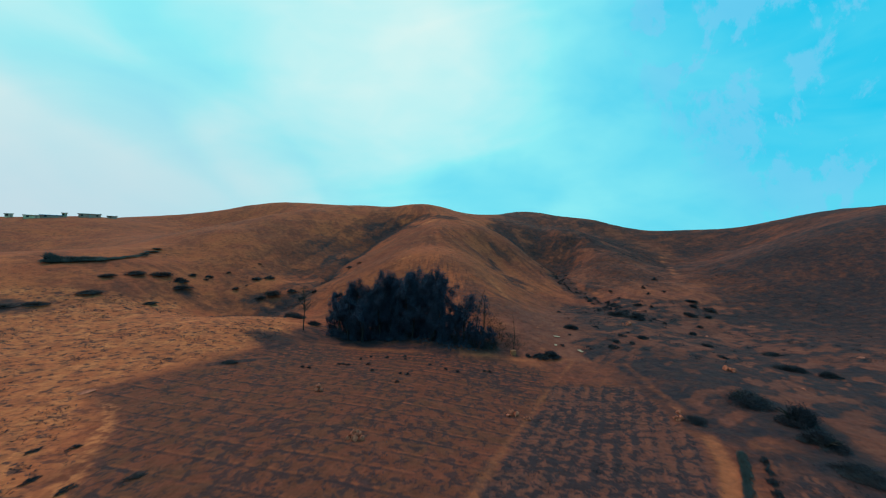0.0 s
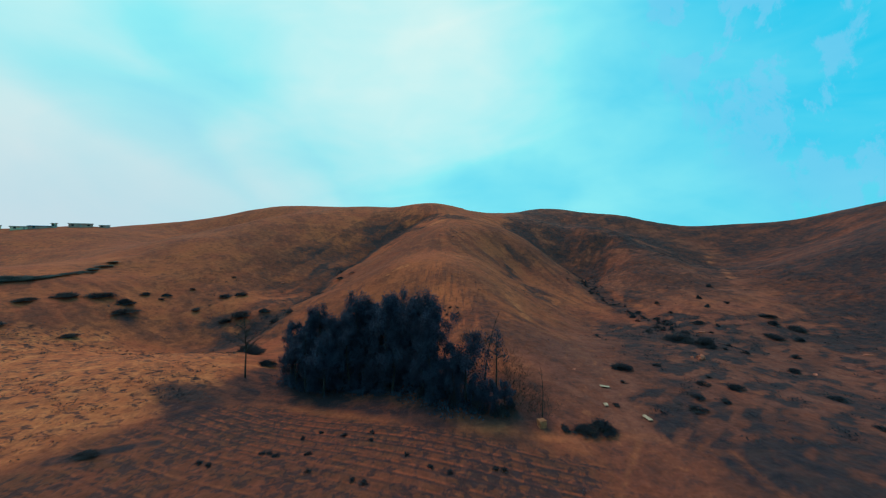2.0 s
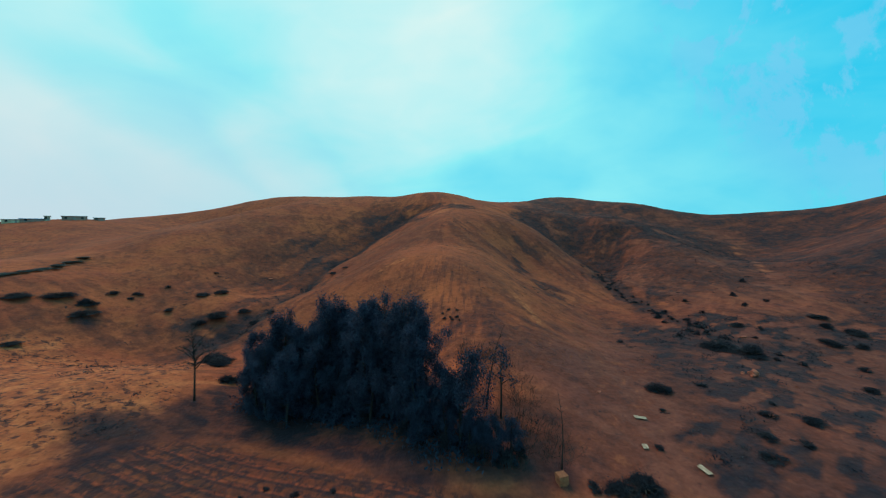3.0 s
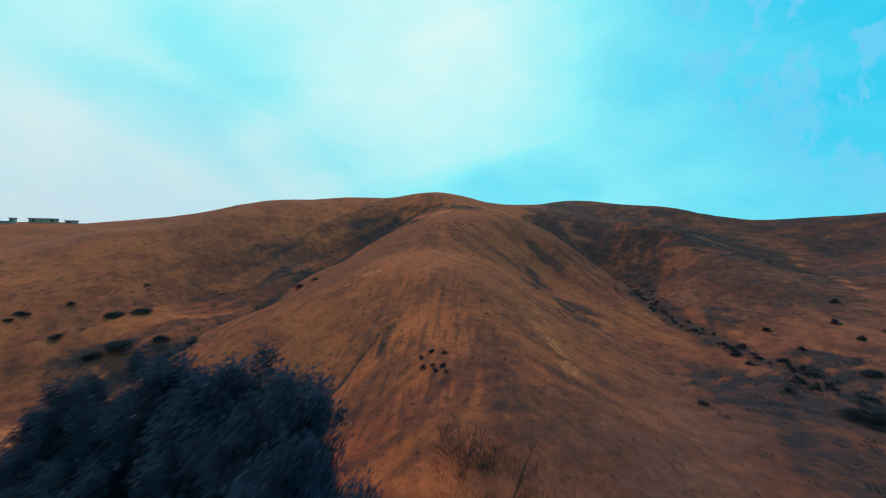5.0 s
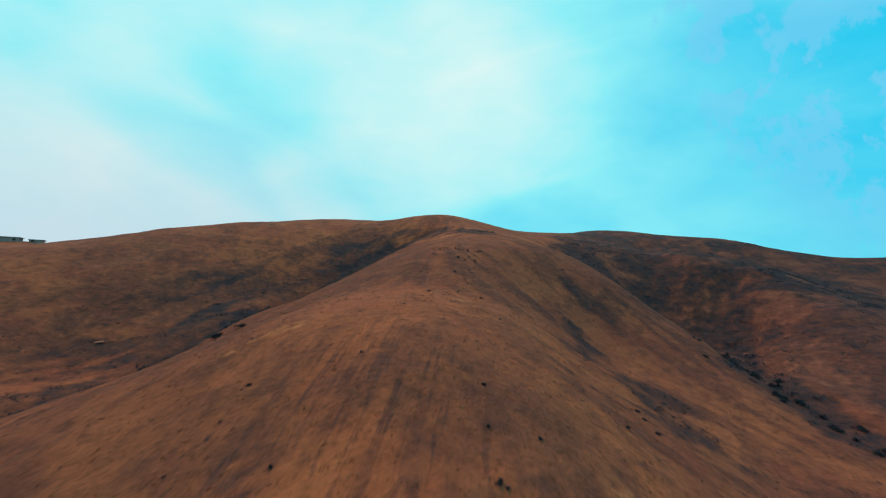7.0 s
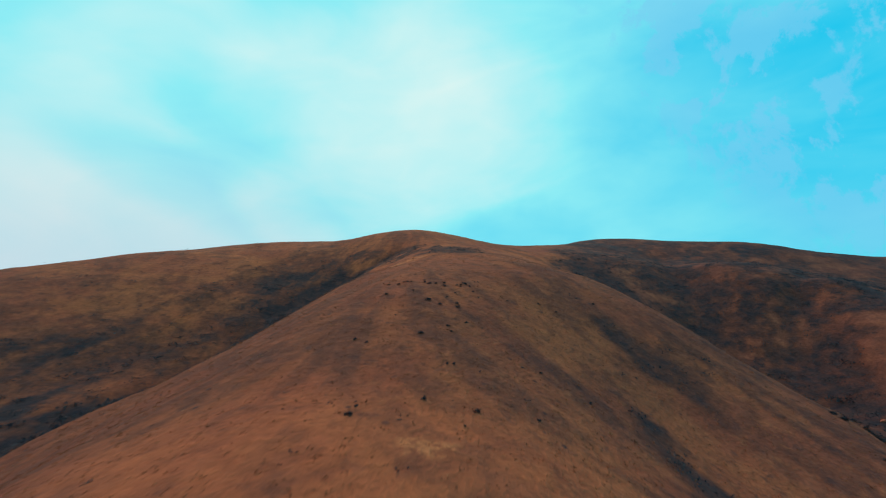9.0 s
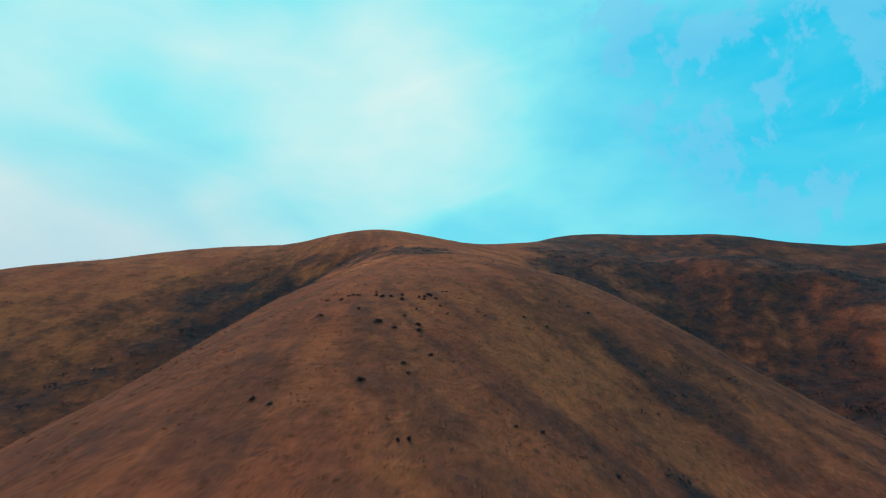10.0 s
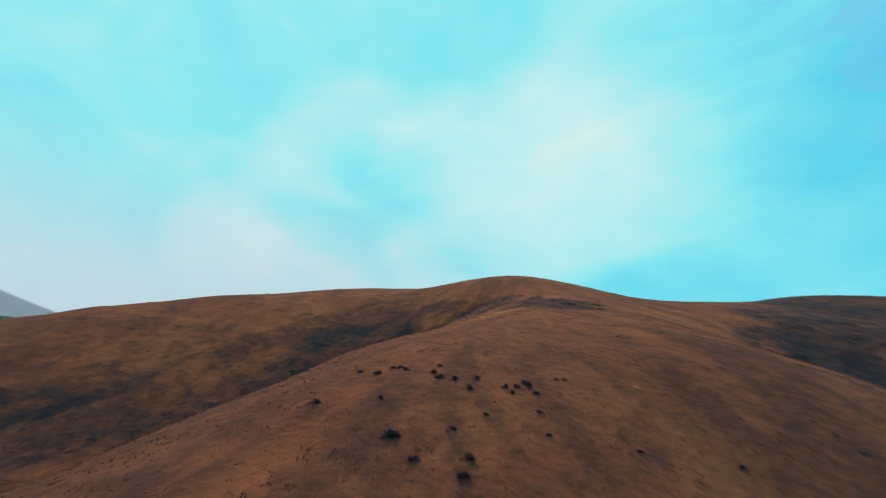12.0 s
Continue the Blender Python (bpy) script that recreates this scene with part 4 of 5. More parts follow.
# undergrowth at the foot of the grove
for x, y, w, h in ((6.4, 67.8, 2.3, 1.8), (8.8, 67.4, 2.2, 2.0), (3.2, 69.2, 2.3, 1.6), (-1.2, 71.6, 2.3, 1.5), (10.4, 68.6, 1.8, 1.4), (-6.5, 75.4, 2.2, 1.3)):
    bush(x, y, w, h, "dense dark undergrowth at the foot of the eucalyptus grove", "undergrowth")
# small dark plants between the furrows
for x, y in ((-21.6, 57.1), (-20.5, 56.8), (-16.4, 59.4), (-15.8, 59.4), (-14.8, 58.9), (-13.5, 62.6), (-11.6, 59.3), (-10.4, 56.2), (-11.9, 64.0), (-9.0, 63.2), (-5.8, 62.1), (-6.0, 63.7), (-1.3, 59.4), (1.2, 57.6), (3.1, 57.1), (7.5, 58.2), (8.3, 57.9), (-4.6, 54.9), (-5.8, 55.2), (-5.9, 51.4)):
    bush(x, y, 0.85, 0.36, "small dark plant standing between the furrows", "plants in the ploughed plot")
# foot of the western slope
for x, y, w, h in ((-86.3, 103.2, 5.5, 1.8), (-82.6, 108.2, 6.5, 2.0), (-77.6, 109.5, 4.6, 2.4), (-75.3, 106.6, 6.5, 1.4), (-88.8, 97.4, 4.5, 1.1), (-84.5, 87.4, 5.5, 1.5), (-86.9, 77.5, 6.0, 1.2), (-90.3, 74.4, 5.0, 1.0), (-75.8, 120.2, 3.0, 1.0), (-79.4, 117.2, 3.4, 1.0), (-72.8, 126.2, 2.2, 1.4), (-75.3, 118.0, 2.2, 1.1), (-53.9, 118.8, 7.0, 1.9)):
    bush(x, y, w * 0.85, h * 0.72, "dark thicket at the foot of the dry slope", "thickets at the slope's foot")
# and higher up towards the gully
for x, y, w, h in ((-38.4, 95.4, 6.2, 3.0), (-36.0, 92.2, 4.4, 2.2), (-73.5, 92.1, 4.0, 0.9), (-60.2, 128.6, 4.0, 1.5), (-68.4, 138.7, 2.4, 1.0), (-63.2, 125.7, 3.4, 1.4), (-66.0, 118.0, 3.0, 1.0), (-57.0, 116.0, 3.6, 1.2), (-49.0, 121.0, 3.2, 1.4), (-44.0, 117.0, 3.8, 1.4), (-40.6, 118.0, 2.6, 1.4), (-42.6, 133.6, 2.2, 1.0), (-37.5, 150.0, 4.2, 1.0), (-33.4, 150.6, 2.8, 0.8)):
    bush(x, y, w * 0.85, h * 0.72, "dark thicket at the foot of the dry slope", "thickets at the slope's foot")
# dark clumps at the edge of the fields
for x, y, w, h, d, turn in ((-33.4, 57.2, 2.6, 0.5, 1.7, 15), (-37.0, 31.4, 1.5, 0.35, 0.9, 75), (-33.9, 32.2, 1.4, 0.35, 0.85, 70), (-32.6, 27.4, 1.5, 0.35, 0.9, 78), (-28.6, 26.2, 1.8, 0.35, 1.0, 72), (-24.5, 27.5, 2.0, 0.3, 1.4, 60), (-29.6, 85.6, 3.0, 1.2, 2.0, 15)):
    bush(x, y, w, h, "low dark oval bush on the bare field", "bushes of the field edge", d, turn)
# eastern meadow
MEADOW = "dark thorny bush on the rough eastern meadow"
for x, y, w, h in ((18.4, 65.0, 3.0, 1.0), (20.4, 65.6, 3.4, 1.3), (50.6, 104.6, 5.6, 2.2), (54.2, 101.6, 5.4, 2.2), (30.1, 83.0, 3.4, 1.4), (39.0, 44.0, 5.4, 2.0), (39.8, 38.6, 4.0, 2.6), (38.2, 34.0, 3.6, 1.6), (36.4, 29.0, 3.8, 1.2), (59.6, 60.6, 4.6, 1.4), (62.5, 57.0, 3.0, 1.2), (30.2, 40.2, 2.6, 0.6), (34.6, 107.9, 1.7, 0.9), (38.6, 76.5, 2.0, 0.9), (35.2, 72.3, 2.2, 0.7), (33.2, 69.2, 2.4, 0.7), (42.4, 75.4, 2.6, 0.9), (41.2, 79.5, 1.4, 0.6), (36.4, 84.7, 1.8, 0.6), (37.8, 71.2, 2.0, 0.6), (27.9, 77.7, 1.3, 0.4), (24.1, 71.0, 1.2, 0.7), (16.3, 65.5, 1.8, 0.6)):
    bush(x, y, w * 0.95, h * 0.85, MEADOW, "bushes of the meadow")
# farther out on the meadow
for x, y, w, h in ((84.0, 115.6, 4.0, 1.6), (74.3, 109.8, 4.4, 1.4), (81.3, 118.3, 3.4, 1.2), (79.1, 108.7, 2.6, 1.2), (83.6, 123.2, 4.2, 1.2), (63.3, 118.4, 2.8, 1.2), (66.3, 116.3, 1.6, 1.1), (75.0, 137.5, 2.0, 1.4), (80.7, 133.7, 2.0, 1.3), (61.9, 128.2, 2.0, 1.1), (48.7, 113.5, 1.6, 1.0), (61.9, 111.4, 1.2, 0.7), (73.1, 130.3, 2.0, 1.0), (86.6, 151.0, 2.2, 1.4), (63.0, 137.4, 2.2, 1.0), (70.0, 99.0, 2.4, 1.0), (62.0, 90.0, 2.6, 0.8), (56.0, 76.0, 2.6, 0.8), (66.0, 72.0, 3.0, 1.0), (52.0, 66.0, 2.4, 0.7)):
    bush(x, y, w * 0.95, h * 0.85, MEADOW, "bushes of the meadow")
# along the eastern gully
for n in range(64):
    k = n / 63 * 6.0
    (ax, ay), (bx, by) = GULLY_EAST[int(min(k, 5.999))], GULLY_EAST[int(min(k, 5.999)) + 1]
    f = k - int(min(k, 5.999))
    r = random.Random(900 + n)
    bush(ax + (bx - ax) * f + r.uniform(-2.6, 2.6), ay + (by - ay) * f + r.uniform(-2, 2), r.uniform(0.8, 1.9), r.uniform(0.4, 1.0), "dark bush in the bed of the gully", "bushes of the eastern gully")
# small round bushes on the spur: the row along its brow
SPUR = "small round dark bush on the bare spur"
for x, y, w in ((-4.1, 168.7, 0.6), (-2.7, 168.6, 0.65), (-2.2, 169.5, 0.55), (-1.8, 169.5, 0.6), (-1.2, 169.3, 0.6), (0.4, 169.6, 0.75), (0.3, 170.8, 0.5), (1.1, 169.0, 0.7), (1.9, 169.2, 0.75), (2.9, 169.9, 0.7), (2.9, 168.6, 0.75), (4.5, 170.1, 0.6), (5.0, 170.4, 0.7), (5.6, 170.9, 0.8), (4.9, 169.7, 0.55), (5.3, 171.1, 0.5), (6.1, 170.3, 0.5), (6.8, 172.7, 0.45), (7.2, 173.0, 0.45)):
    bush(x, y, w * 0.85, w * 0.36, SPUR, "bushes of the spur")
# below the brow
for x, y, w in ((-3.4, 164.3, 0.75), (-0.5, 165.6, 0.5), (1.5, 163.4, 1.0), (2.9, 162.8, 0.7), (4.6, 164.1, 0.75), (4.8, 163.3, 0.7), (6.5, 168.9, 0.4), (4.4, 167.1, 0.45), (3.5, 165.3, 0.4), (5.7, 160.0, 0.55), (4.0, 158.1, 0.5), (4.4, 157.1, 0.5), (1.7, 155.8, 0.65), (4.8, 151.6, 0.5), (4.3, 151.4, 0.45), (3.2, 146.1, 0.55), (6.5, 146.1, 0.6), (-0.5, 142.7, 0.6), (10.7, 169.6, 0.5), (7.1, 167.6, 0.4)):
    bush(x, y, w * 0.85, w * 0.36, SPUR, "bushes of the spur")
# on its eastern flank
for x, y, w in ((15.8, 155.3, 0.6), (10.5, 147.9, 0.55), (10.5, 155.6, 0.4), (12.0, 155.9, 0.45), (14.9, 172.0, 0.6), (16.9, 171.5, 0.6), (23.0, 176.3, 0.6), (22.4, 132.8, 0.8), (22.5, 131.3, 0.7), (22.9, 129.3, 0.75), (19.0, 125.2, 0.6), (45.2, 167.3, 1.2), (42.9, 160.7, 1.2), (44.7, 168.1, 1.2)):
    bush(x, y, w * 0.85, w * 0.36, SPUR, "bushes of the spur")
# on its lower face
for x, y, w in ((7.6, 118.5, 0.6), (8.6, 111.1, 0.7), (11.0, 115.3, 0.5), (8.0, 114.7, 0.45), (-10.2, 119.1, 0.6), (-10.3, 116.3, 0.45), (-3.7, 111.8, 0.5), (-1.3, 132.0, 0.4), (-1.8, 120.4, 0.45), (9.0, 136.7, 0.4), (0.9, 101.8, 0.9), (2.0, 102.5, 1.1), (3.5, 101.9, 1.0), (1.3, 100.1, 1.0), (2.4, 100.1, 0.9), (3.6, 99.5, 1.1), (2.8, 99.0, 0.9), (3.9, 98.6, 0.9), (6.8, 100.6, 0.5), (10.2, 101.0, 0.45), (9.0, 111.0, 0.45), (-3.7, 153.9, 0.55), (-2.6, 153.5, 0.45)):
    bush(x, y, w * 0.85, w * 0.36, SPUR, "bushes of the spur")
# hedge along the low western ridge line, placed and tapered to fit the camera's view
HEDGE_LEAVES = [me.copy() for me, _ in BIG_SHRUBS]
for me in HEDGE_LEAVES:
    me.materials[0] = HEDGE
for x, y in ((29.0, 32.4), (28.3, 31.3), (27.5, 30.1), (26.8, 29.0), (26.0, 27.9), (25.2, 26.8), (24.3, 25.6)):
    bush(x, y, 0.9, 0.5, "low green crop plant in a row beside the track", "green crop row", 2.3, -33, leaves=HEDGE_LEAVES)
for x, y in ((30.2, 31.4), (29.2, 29.8), (28.2, 28.2), (27.2, 26.6)):
    bush(x, y, 0.8, 0.4, "low dark crop plant in a row beside the track", "dark crop row", 2.2, -33)
for n in range(20):
    k, r = n / 19, random.Random(500 + n)
    x = float(np.interp(k, [0, 0.25, 0.5, 0.7, 0.85, 1], [-105.5, -101.5, -98, -96.5, -97.3, -100.5]))
    y = float(np.interp(k, [0, 0.25, 0.5, 0.7, 0.85, 1], [98, 101, 105.5, 110.5, 118.5, 130.5]))
    bush(x, y, r.uniform(3.0, 4.8), (2.6 - 2.1 * min(1, 1.4 * k)) * r.uniform(0.55, 1.2), "dark green hedge bush along the low ridge line", "hedge behind the ridge", leaves=HEDGE_LEAVES)


# ---- stones, boards and a bale ----
def stone_mesh(seed):
    """A broken angular block: the hull of a few uneven corners, its edges worn."""
    r, bm = random.Random(seed), bmesh.new()
    for n in range(13):
        a, h = n * 2.4 + r.uniform(-0.5, 0.5), r.uniform(-1, 1)
        d = r.uniform(0.38, 0.56)
        k = math.sqrt(1 - 0.6 * h * h)
        bm.verts.new((d * k * math.cos(a), d * k * math.sin(a), 0.42 * h))
    hull = bmesh.ops.convex_hull(bm, input=bm.verts[:])
    bmesh.ops.delete(bm, geom=[v for v in bm.verts if not v.link_faces], context="VERTS")
    bmesh.ops.bevel(bm, geom=bm.edges[:], offset=0.03, segments=1, affect="EDGES")
    me = bpy.data.meshes.new("stone")
    bm.to_mesh(me)
    bm.free()
    me.materials.append(STONE)
    return me


STONES = [stone_mesh(100 + n) for n in range(6)]


def rock_pile(x, y, wide, tall, count, label):
    r = random.Random(int(x * 31 + y * 17))
    pile = empty("rock_pile", Matrix.Translation((x, y, ground_at(x, y))), label, "rock pile", "rock piles")
    for n in range(count):
        upper = n >= count * 0.65
        s = wide * r.uniform(0.24, 0.58) * (0.8 if upper else 1.0)
        a, d = n * 2.4 + r.uniform(-0.5, 0.5), wide * (0.16 if upper else 0.46) * r.uniform(0.5, 1.1)
        dx, dy = d * math.cos(a), d * math.sin(a)
        z = ground_at(x + dx, y + dy) - ground_at(x, y) + (tall * 0.42 if upper else 0.0) + s * 0.2
        m = Matrix.Translation((dx, dy, z)) @ Euler((r.uniform(0, 6), r.uniform(0, 6), r.uniform(0, 6))).to_matrix().to_4x4() @ Matrix.Diagonal((s * 1.15, s, s * 0.85, 1))
        part("stone", STONES[r.randrange(6)], pile, m=m)
    return pile


def boulder(x, y, long, wide, tall, turn, label, flat=True):
    r = random.Random(int(x * 29 + y * 11))
    ob = new("limestone_slab" if flat else "boulder", STONES[r.randrange(6)])
    ob.matrix_world = Matrix.Translation((x, y, ground_at(x, y) + tall * 0.15)) @ Matrix.Rotation(radians(turn), 4, "Z") @ Matrix.Diagonal((long, wide, tall, 1))
    return tagged(ob, label, "rock", "pale rocks on the slope")


def board_thing(x, y, long, wide, turn, label):
    """A bleached plank panel: two boards on two battens, lying on the ground."""
    z = ground_at(x, y)
    _, sx, sy = land(np.array([x]), np.array([y]), True)
    tilt = Vector((-float(sx[0]), -float(sy[0]), 1)).to_track_quat("Z", "Y").to_matrix().to_4x4()
    t = empty("board", Matrix.Translation((x, y, z + 0.16)) @ tilt @ Matrix.Rotation(radians(turn), 4, "Z"), label, "board", "bleached boards")

    def slab(name, sx_, sy_, sz_, at):
        bm = bmesh.new()
        bmesh.ops.create_cube(bm, size=1.0, matrix=Matrix.Translation(at) @ Matrix.Diagonal((sx_, sy_, sz_, 1)))
        bmesh.ops.bevel(bm, geom=bm.edges[:], offset=min(sx_, sy_, sz_) * 0.2, segments=1, affect="EDGES")
        me = bpy.data.meshes.new(name)
        bm.to_mesh(me)
        bm.free()
        me.materials.append(BOARD)
        part(name, me, t)

    slab("plank", long, wide * 0.48, 0.05, (0, wide * 0.26, 0))
    slab("plank", long * 0.94, wide * 0.48, 0.05, (0.02, -wide * 0.26, 0.01))
    slab("batten", 0.08, wide, 0.06, (-long * 0.3, 0, -0.055))
    slab("batten", 0.08, wide, 0.06, (long * 0.3, 0, -0.055))
    return t


HEAP = "heap of pale limestone rocks cleared from the field"
rock_pile(-15.8, 47.3, 1.35, 1.2, 9, HEAP)
rock_pile(-7.8, 34.2, 1.5, 1.4, 10, HEAP)
rock_pile(9.5, 43.6, 1.5, 0.9, 8, HEAP)
rock_pile(11.0, 42.6, 0.8, 0.5, 4, HEAP)
rock_pile(28.4, 41.1, 1.3, 1.7, 10, HEAP)
rock_pile(46.4, 56.6, 2.0, 0.7, 6, "low heap of pale rocks on the meadow")
rock_pile(46.0, 89.8, 2.0, 0.7, 6, "low heap of pale rocks on the meadow")
for x, y, l, w, h, turn in ((60.2, 112.0, 2.4, 1.1, 0.5, 10), (65.3, 89.6, 1.6, 0.8, 0.4, 30), (85.6, 100.9, 2.2, 1.0, 0.4, 5), (79.9, 68.5, 2.8, 0.9, 0.4, 20), (-44.6, 44.7, 2.4, 1.2, 0.6, 60), (59.6, 178.6, 1.2, 0.7, 0.5, 0), (-56.9, 147.4, 1.8, 0.9, 0.6, 20), (21.8, 81.0, 0.8, 0.5, 0.3, 40), (52.0, 50.5, 0.9, 0.5, 0.3, 70)):
    boulder(x, y, l, w, h, turn, "pale limestone slab lying on the slope")
LITTER = "bleached plank panel lying on the slope"
board_thing(24.6, 76.0, 1.3, 0.5, -35, LITTER)
board_thing(26.6, 67.8, 1.3, 0.5, -50, LITTER)
board_thing(22.9, 71.0, 0.7, 0.5, 70, LITTER)
# a pale bale with a dented top by the track
bale = bmesh.new()
bmesh.ops.create_cube(bale, size=1.0)
bmesh.ops.subdivide_edges(bale, edges=bale.edges[:], cuts=4, use_grid_fill=True)
for v in bale.verts:
    v.co *= 1.0 + 0.16 * noise.noise(v.co * 2.3) - 0.10 * (v.co.length - 0.6)
bale_mesh = bpy.data.meshes.new("bale")
bale.to_mesh(bale_mesh)
bale.free()
bale_mesh.materials.append(SACK)
bale_thing = empty("bale", Matrix.Translation((13.6, 65.8, ground_at(13.6, 65.8) + 0.36)) @ Matrix.Rotation(0.3, 4, "Z") @ Matrix.Scale(0.85, 4), "pale cube-shaped bale standing beside the track", "bale")
part("sacking", bale_mesh, bale_thing)


# ---- houses on the western skyline ----
def box_mesh(name, sx_, sy_, sz_, mat, bevel=0.03):
    bm = bmesh.new()
    bmesh.ops.create_cube(bm, size=1.0, matrix=Matrix.Translation((0, 0, sz_ / 2)) @ Matrix.Diagonal((sx_, sy_, sz_, 1)))
    bmesh.ops.bevel(bm, geom=bm.edges[:], offset=bevel, segments=1, affect="EDGES")
    me = bpy.data.meshes.new(name)
    bm.to_mesh(me)
    bm.free()
    me.materials.append(mat)
    return me


def house(x, y, long, deep, tall, turn, wall_mat, roof_mat, label):
    """A low flat-roofed rural house with an overhanging slab, windows and a door facing the valley."""
    base = min(ground_at(x + dx, y + dy) for dx in (-long / 2, long / 2) for dy in (-deep / 2, deep / 2)) - 0.2
    h = empty("house", Matrix.Translation((x, y, base)) @ Matrix.Rotation(radians(turn), 4, "Z"), label, "house", "houses on the ridge")
    part("wall", box_mesh("house_wall", long, deep, tall, wall_mat), h)
    part("roof", box_mesh("house_roof", long + 0.8, deep + 0.8, 0.35, roof_mat), h, m=Matrix.Translation((0, 0, tall)))
    count = max(2, int(long / 3.5))
    for n in range(count):
        px_ = -long / 2 + (n + 0.5) * long / count
        if n == count // 2:
            part("door", box_mesh("house_door", 0.9, 0.12, 2.0, ROOFING, 0.01), h, m=Matrix.Translation((px_, -deep / 2 - 0.03, 0.15)))
        else:
            w = part("window", box_mesh("house_window", 1.1, 0.12, 1.0, WINDOW, 0.01), h, m=Matrix.Translation((px_, -deep / 2 - 0.03, tall * 0.5)))
            part("sill", box_mesh("window_sill", 1.5, 0.25, 0.1, roof_mat, 0.01), w, m=Matrix.Translation((0, -0.05, -0.1)))
    return h


house(-238, 251, 11.0, 6, 2.8, 43, PLASTER, ROOFING, "low dark flat-roofed house on the skyline")
house(-229.5, 258.5, 5.0, 4, 1.9, 41, PLASTER, ROOFING, "small dark outbuilding on the skyline")
house(-258.5, 234.0, 7.5, 5, 2.3, 47, PLASTER_PALE, ROOFING, "low pale yellow house on the skyline")
house(-252, 239.4, 10.0, 5, 2.0, 46, PLASTER, BLUE_ROOF, "low shed with a blue sheet roof on the skyline")
house(-247.6, 243.6, 2.4, 3, 2.9, 46, PLASTER_PALE, ROOFING, "narrow pale annex beside the blue-roofed shed")
house(-272, 233.0, 3.5, 3.5, 2.5, 49, PLASTER_PALE, ROOFING, "tiny pale yellow house on the skyline")


# ---- low growth that nobody could count ----
def scatter(seed, count, xr, yr, chance):
    """Places drawn at random, kept where the chance mask is high."""
    rng = np.random.default_rng(seed)
    x, y = rng.uniform(*xr, count), rng.uniform(*yr, count)
    masks, small_ = covers(x, y)
    keep = rng.random(count) < chance(masks, x, y)
    return x[keep], y[keep], (land(x, y) + small_)[keep], rng


def tufts(name, places, mat, per, long, wide, spread, label, category, rise):
    """Many little tufts of leaves in one mesh."""
    x, y, z, rng = places
    n = len(x) * per
    size = np.repeat(rng.uniform(0.5, 1.5, len(x)), per)
    base = np.stack([np.repeat(x, per), np.repeat(y, per), np.repeat(z, per) - 0.04], 1)
    off = rng.normal(size=(n, 3)) * (spread * size)[:, None] * np.array([0.6, 0.6, 0.15])
    base = base + off
    d = rng.normal(size=(n, 3))
    d[:, 2] = np.abs(d[:, 2]) * rise + 0.3
    d /= np.linalg.norm(d, axis=1)[:, None]
    w = np.cross(d, rng.normal(size=(n, 3)))
    w /= np.linalg.norm(w, axis=1)[:, None]
    l_ = (long * size * rng.uniform(0.6, 1.2, n))[:, None]
    k_ = (wide * size)[:, None]
    v = np.stack([base, base + d * l_ * 0.5 + w * k_, base + d * l_, base + d * l_ * 0.5 - w * k_], 1).reshape(-1, 3)
    me = grid_free(name, v)
    me.materials.append(mat)
    return tagged(new(name, me), label, category, kind="stuff")


def grid_free(name, v):
    me = bpy.data.meshes.new(name)
    count = len(v) // 4
    me.vertices.add(len(v))
    me.vertices.foreach_set("co", v.astype(np.float32).ravel())
    me.loops.add(len(v))
    me.loops.foreach_set("vertex_index", np.arange(len(v), dtype=np.int32))
    me.polygons.add(count)
    me.polygons.foreach_set("loop_start", np.arange(0, len(v), 4, dtype=np.int32))
    me.polygons.foreach_set("loop_total", np.full(count, 4, dtype=np.int32))
    me.update(calc_edges=True)
    return me


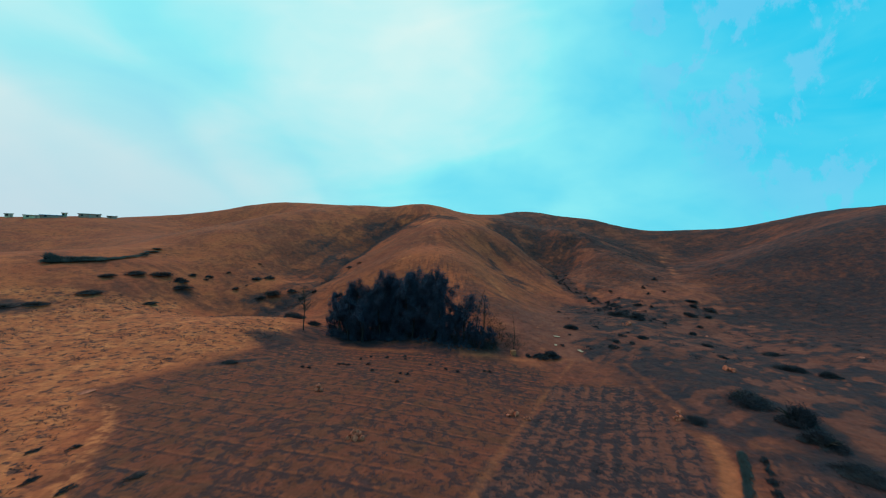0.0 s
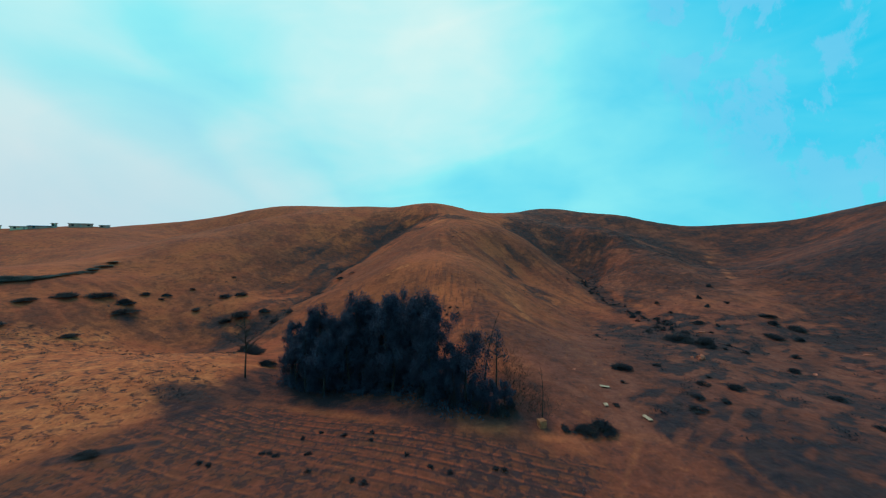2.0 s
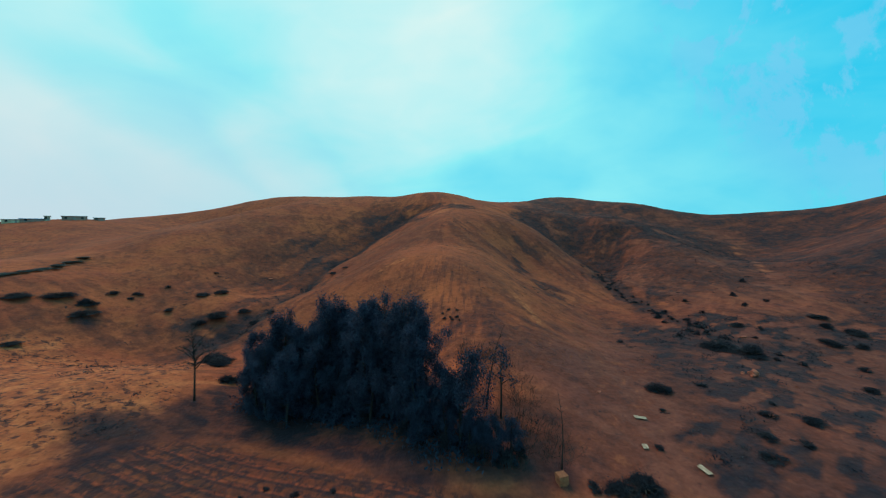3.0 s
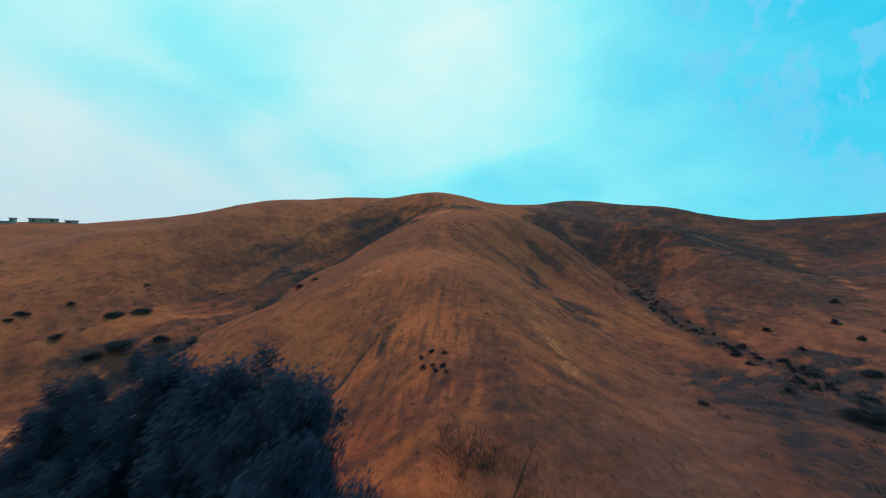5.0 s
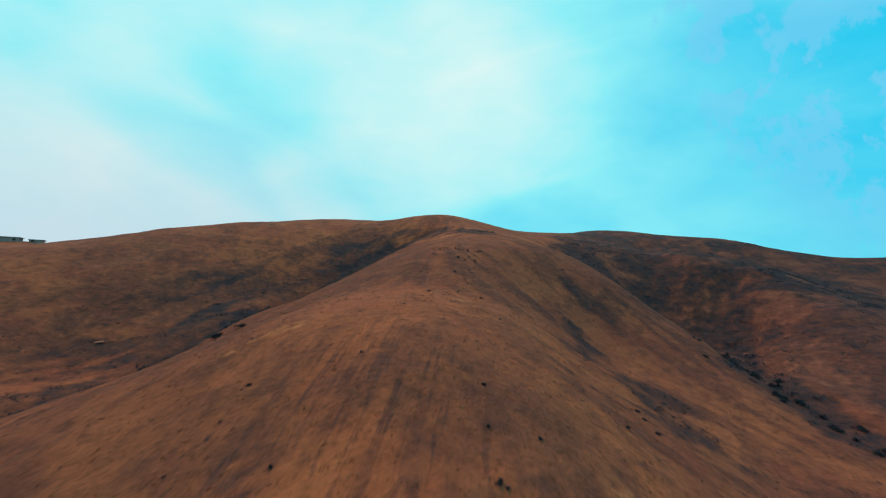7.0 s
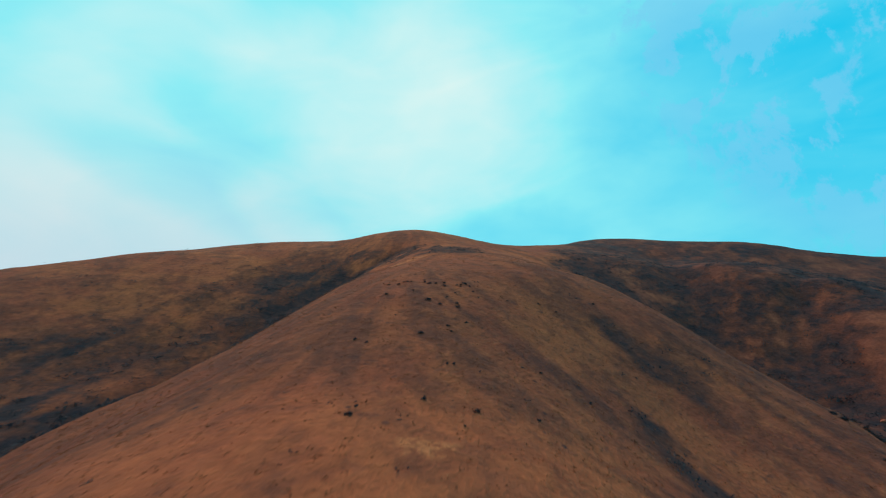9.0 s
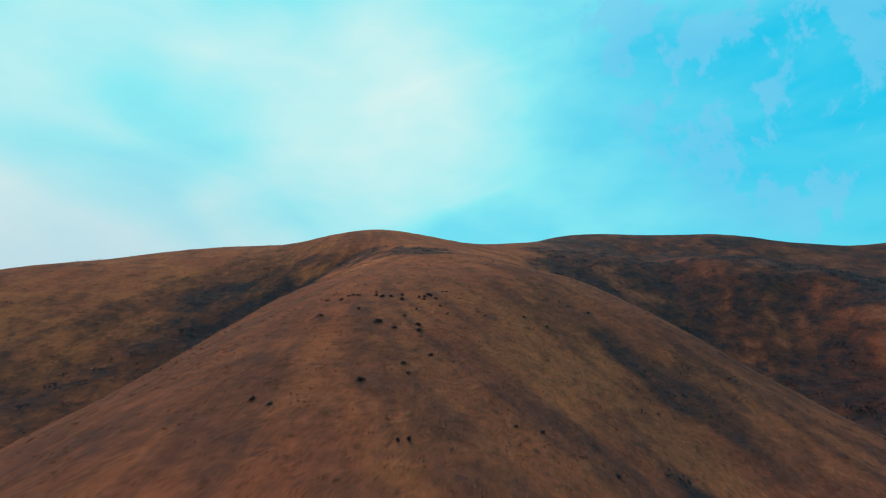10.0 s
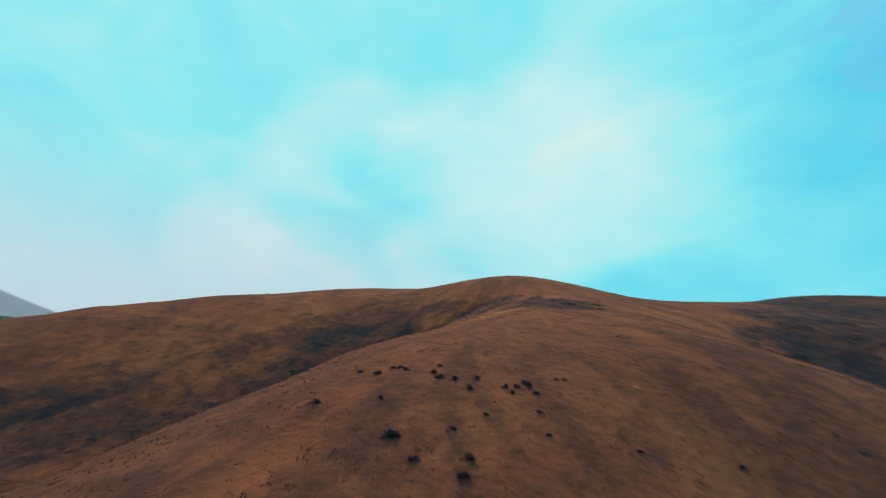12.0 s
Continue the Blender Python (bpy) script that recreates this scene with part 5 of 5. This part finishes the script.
undergrowth = scatter(307, 2600, (-30, 14), (62, 94), lambda k, x, y: k["under"] * 0.9)
tufts("grove_undergrowth", undergrowth, EUCALYPT, 44, 0.42, 0.08, 1.25, "dark tangled undergrowth beneath the eucalyptus trees", "undergrowth", 1.2)
near_scrub = scatter(301, 34000, (-95, 120), (60, 235), lambda k, x, y: np.clip(k["scrub"] - 0.25, 0, 1) ** 1.3 * (0.35 + 0.45 * step(y, 95, 115)))
tufts("low_scrub", near_scrub, SCRUB, 24, 0.20, 0.06, 0.62, "dark low scrub filling the gullies and shaded slopes", "scrub", 0.8)
field_weeds = scatter(302, 9000, (-44, 44), (14, 70), lambda k, x, y: k["row"] * (0.25 + 0.75 * k["damp"]) * 0.9)
thick = scatter(306, 9000, (-95, 125), (30, 235), lambda k, x, y: step(k["scrub"], 0.55, 0.95) * 0.5 * step(y, 98, 112) * step(k["gully"] + k["brow"] + 0.35, 0.3, 1.0) * (1 - 0.75 * step(y, 165, 185)))
tufts("gully_thicket", thick, SCRUB, 34, 0.42, 0.10, 0.95, "dark thorny thicket in the gullies and shaded hollows", "thicket", 1.1)
tufts("field_weeds", field_weeds, SCRUB, 16, 0.13, 0.04, 0.34, "dark dry crop stalks standing along the furrows", "stubble", 0.9)
bare_weeds = scatter(303, 20000, (-120, -20), (15, 105), lambda k, x, y: k["bare"] * step(rough(x, y, 7.0, 3, 90), 0.44, 0.60) * 0.45)
tufts("field_tussocks", bare_weeds, SCRUB, 16, 0.16, 0.05, 0.34, "dark tussocks dotted over the bare pale field", "tussocks", 0.8)
hill_specks = scatter(304, 6500, (-60, 70), (85, 215), lambda k, x, y: (1 - k["scrub"]) * (0.05 + step(rough(x, y, 11.0, 3, 95), 0.50, 0.70) * 0.3))
tufts("hill_tussocks", hill_specks, SCRUB, 14, 0.10, 0.035, 0.12, "small dark tussocks scattered over the dry spur", "tussocks", 0.8)
straw = scatter(305, 42000, (-45, 60), (84, 205), lambda k, x, y: (1 - k["scrub"]) * 0.75)
tufts("dry_grass", straw, STRAW, 7, 0.12, 0.03, 0.20, "dry straw-coloured grass on the spur", "grass", 0.25)
brush = scatter(308, 620, (3, 17), (66, 92), lambda k, x, y: step(within(x, y, [(4, 90), (9, 90), (14, 79), (15.5, 68), (9, 66), (6, 72)]), -1.0, 1.5) * 0.75)
tufts("leafless_brush", brush, DEADWOOD, 16, 1.25, 0.014, 0.55, "grey leafless brush standing beside the eucalyptus grove", "brush", 1.6)
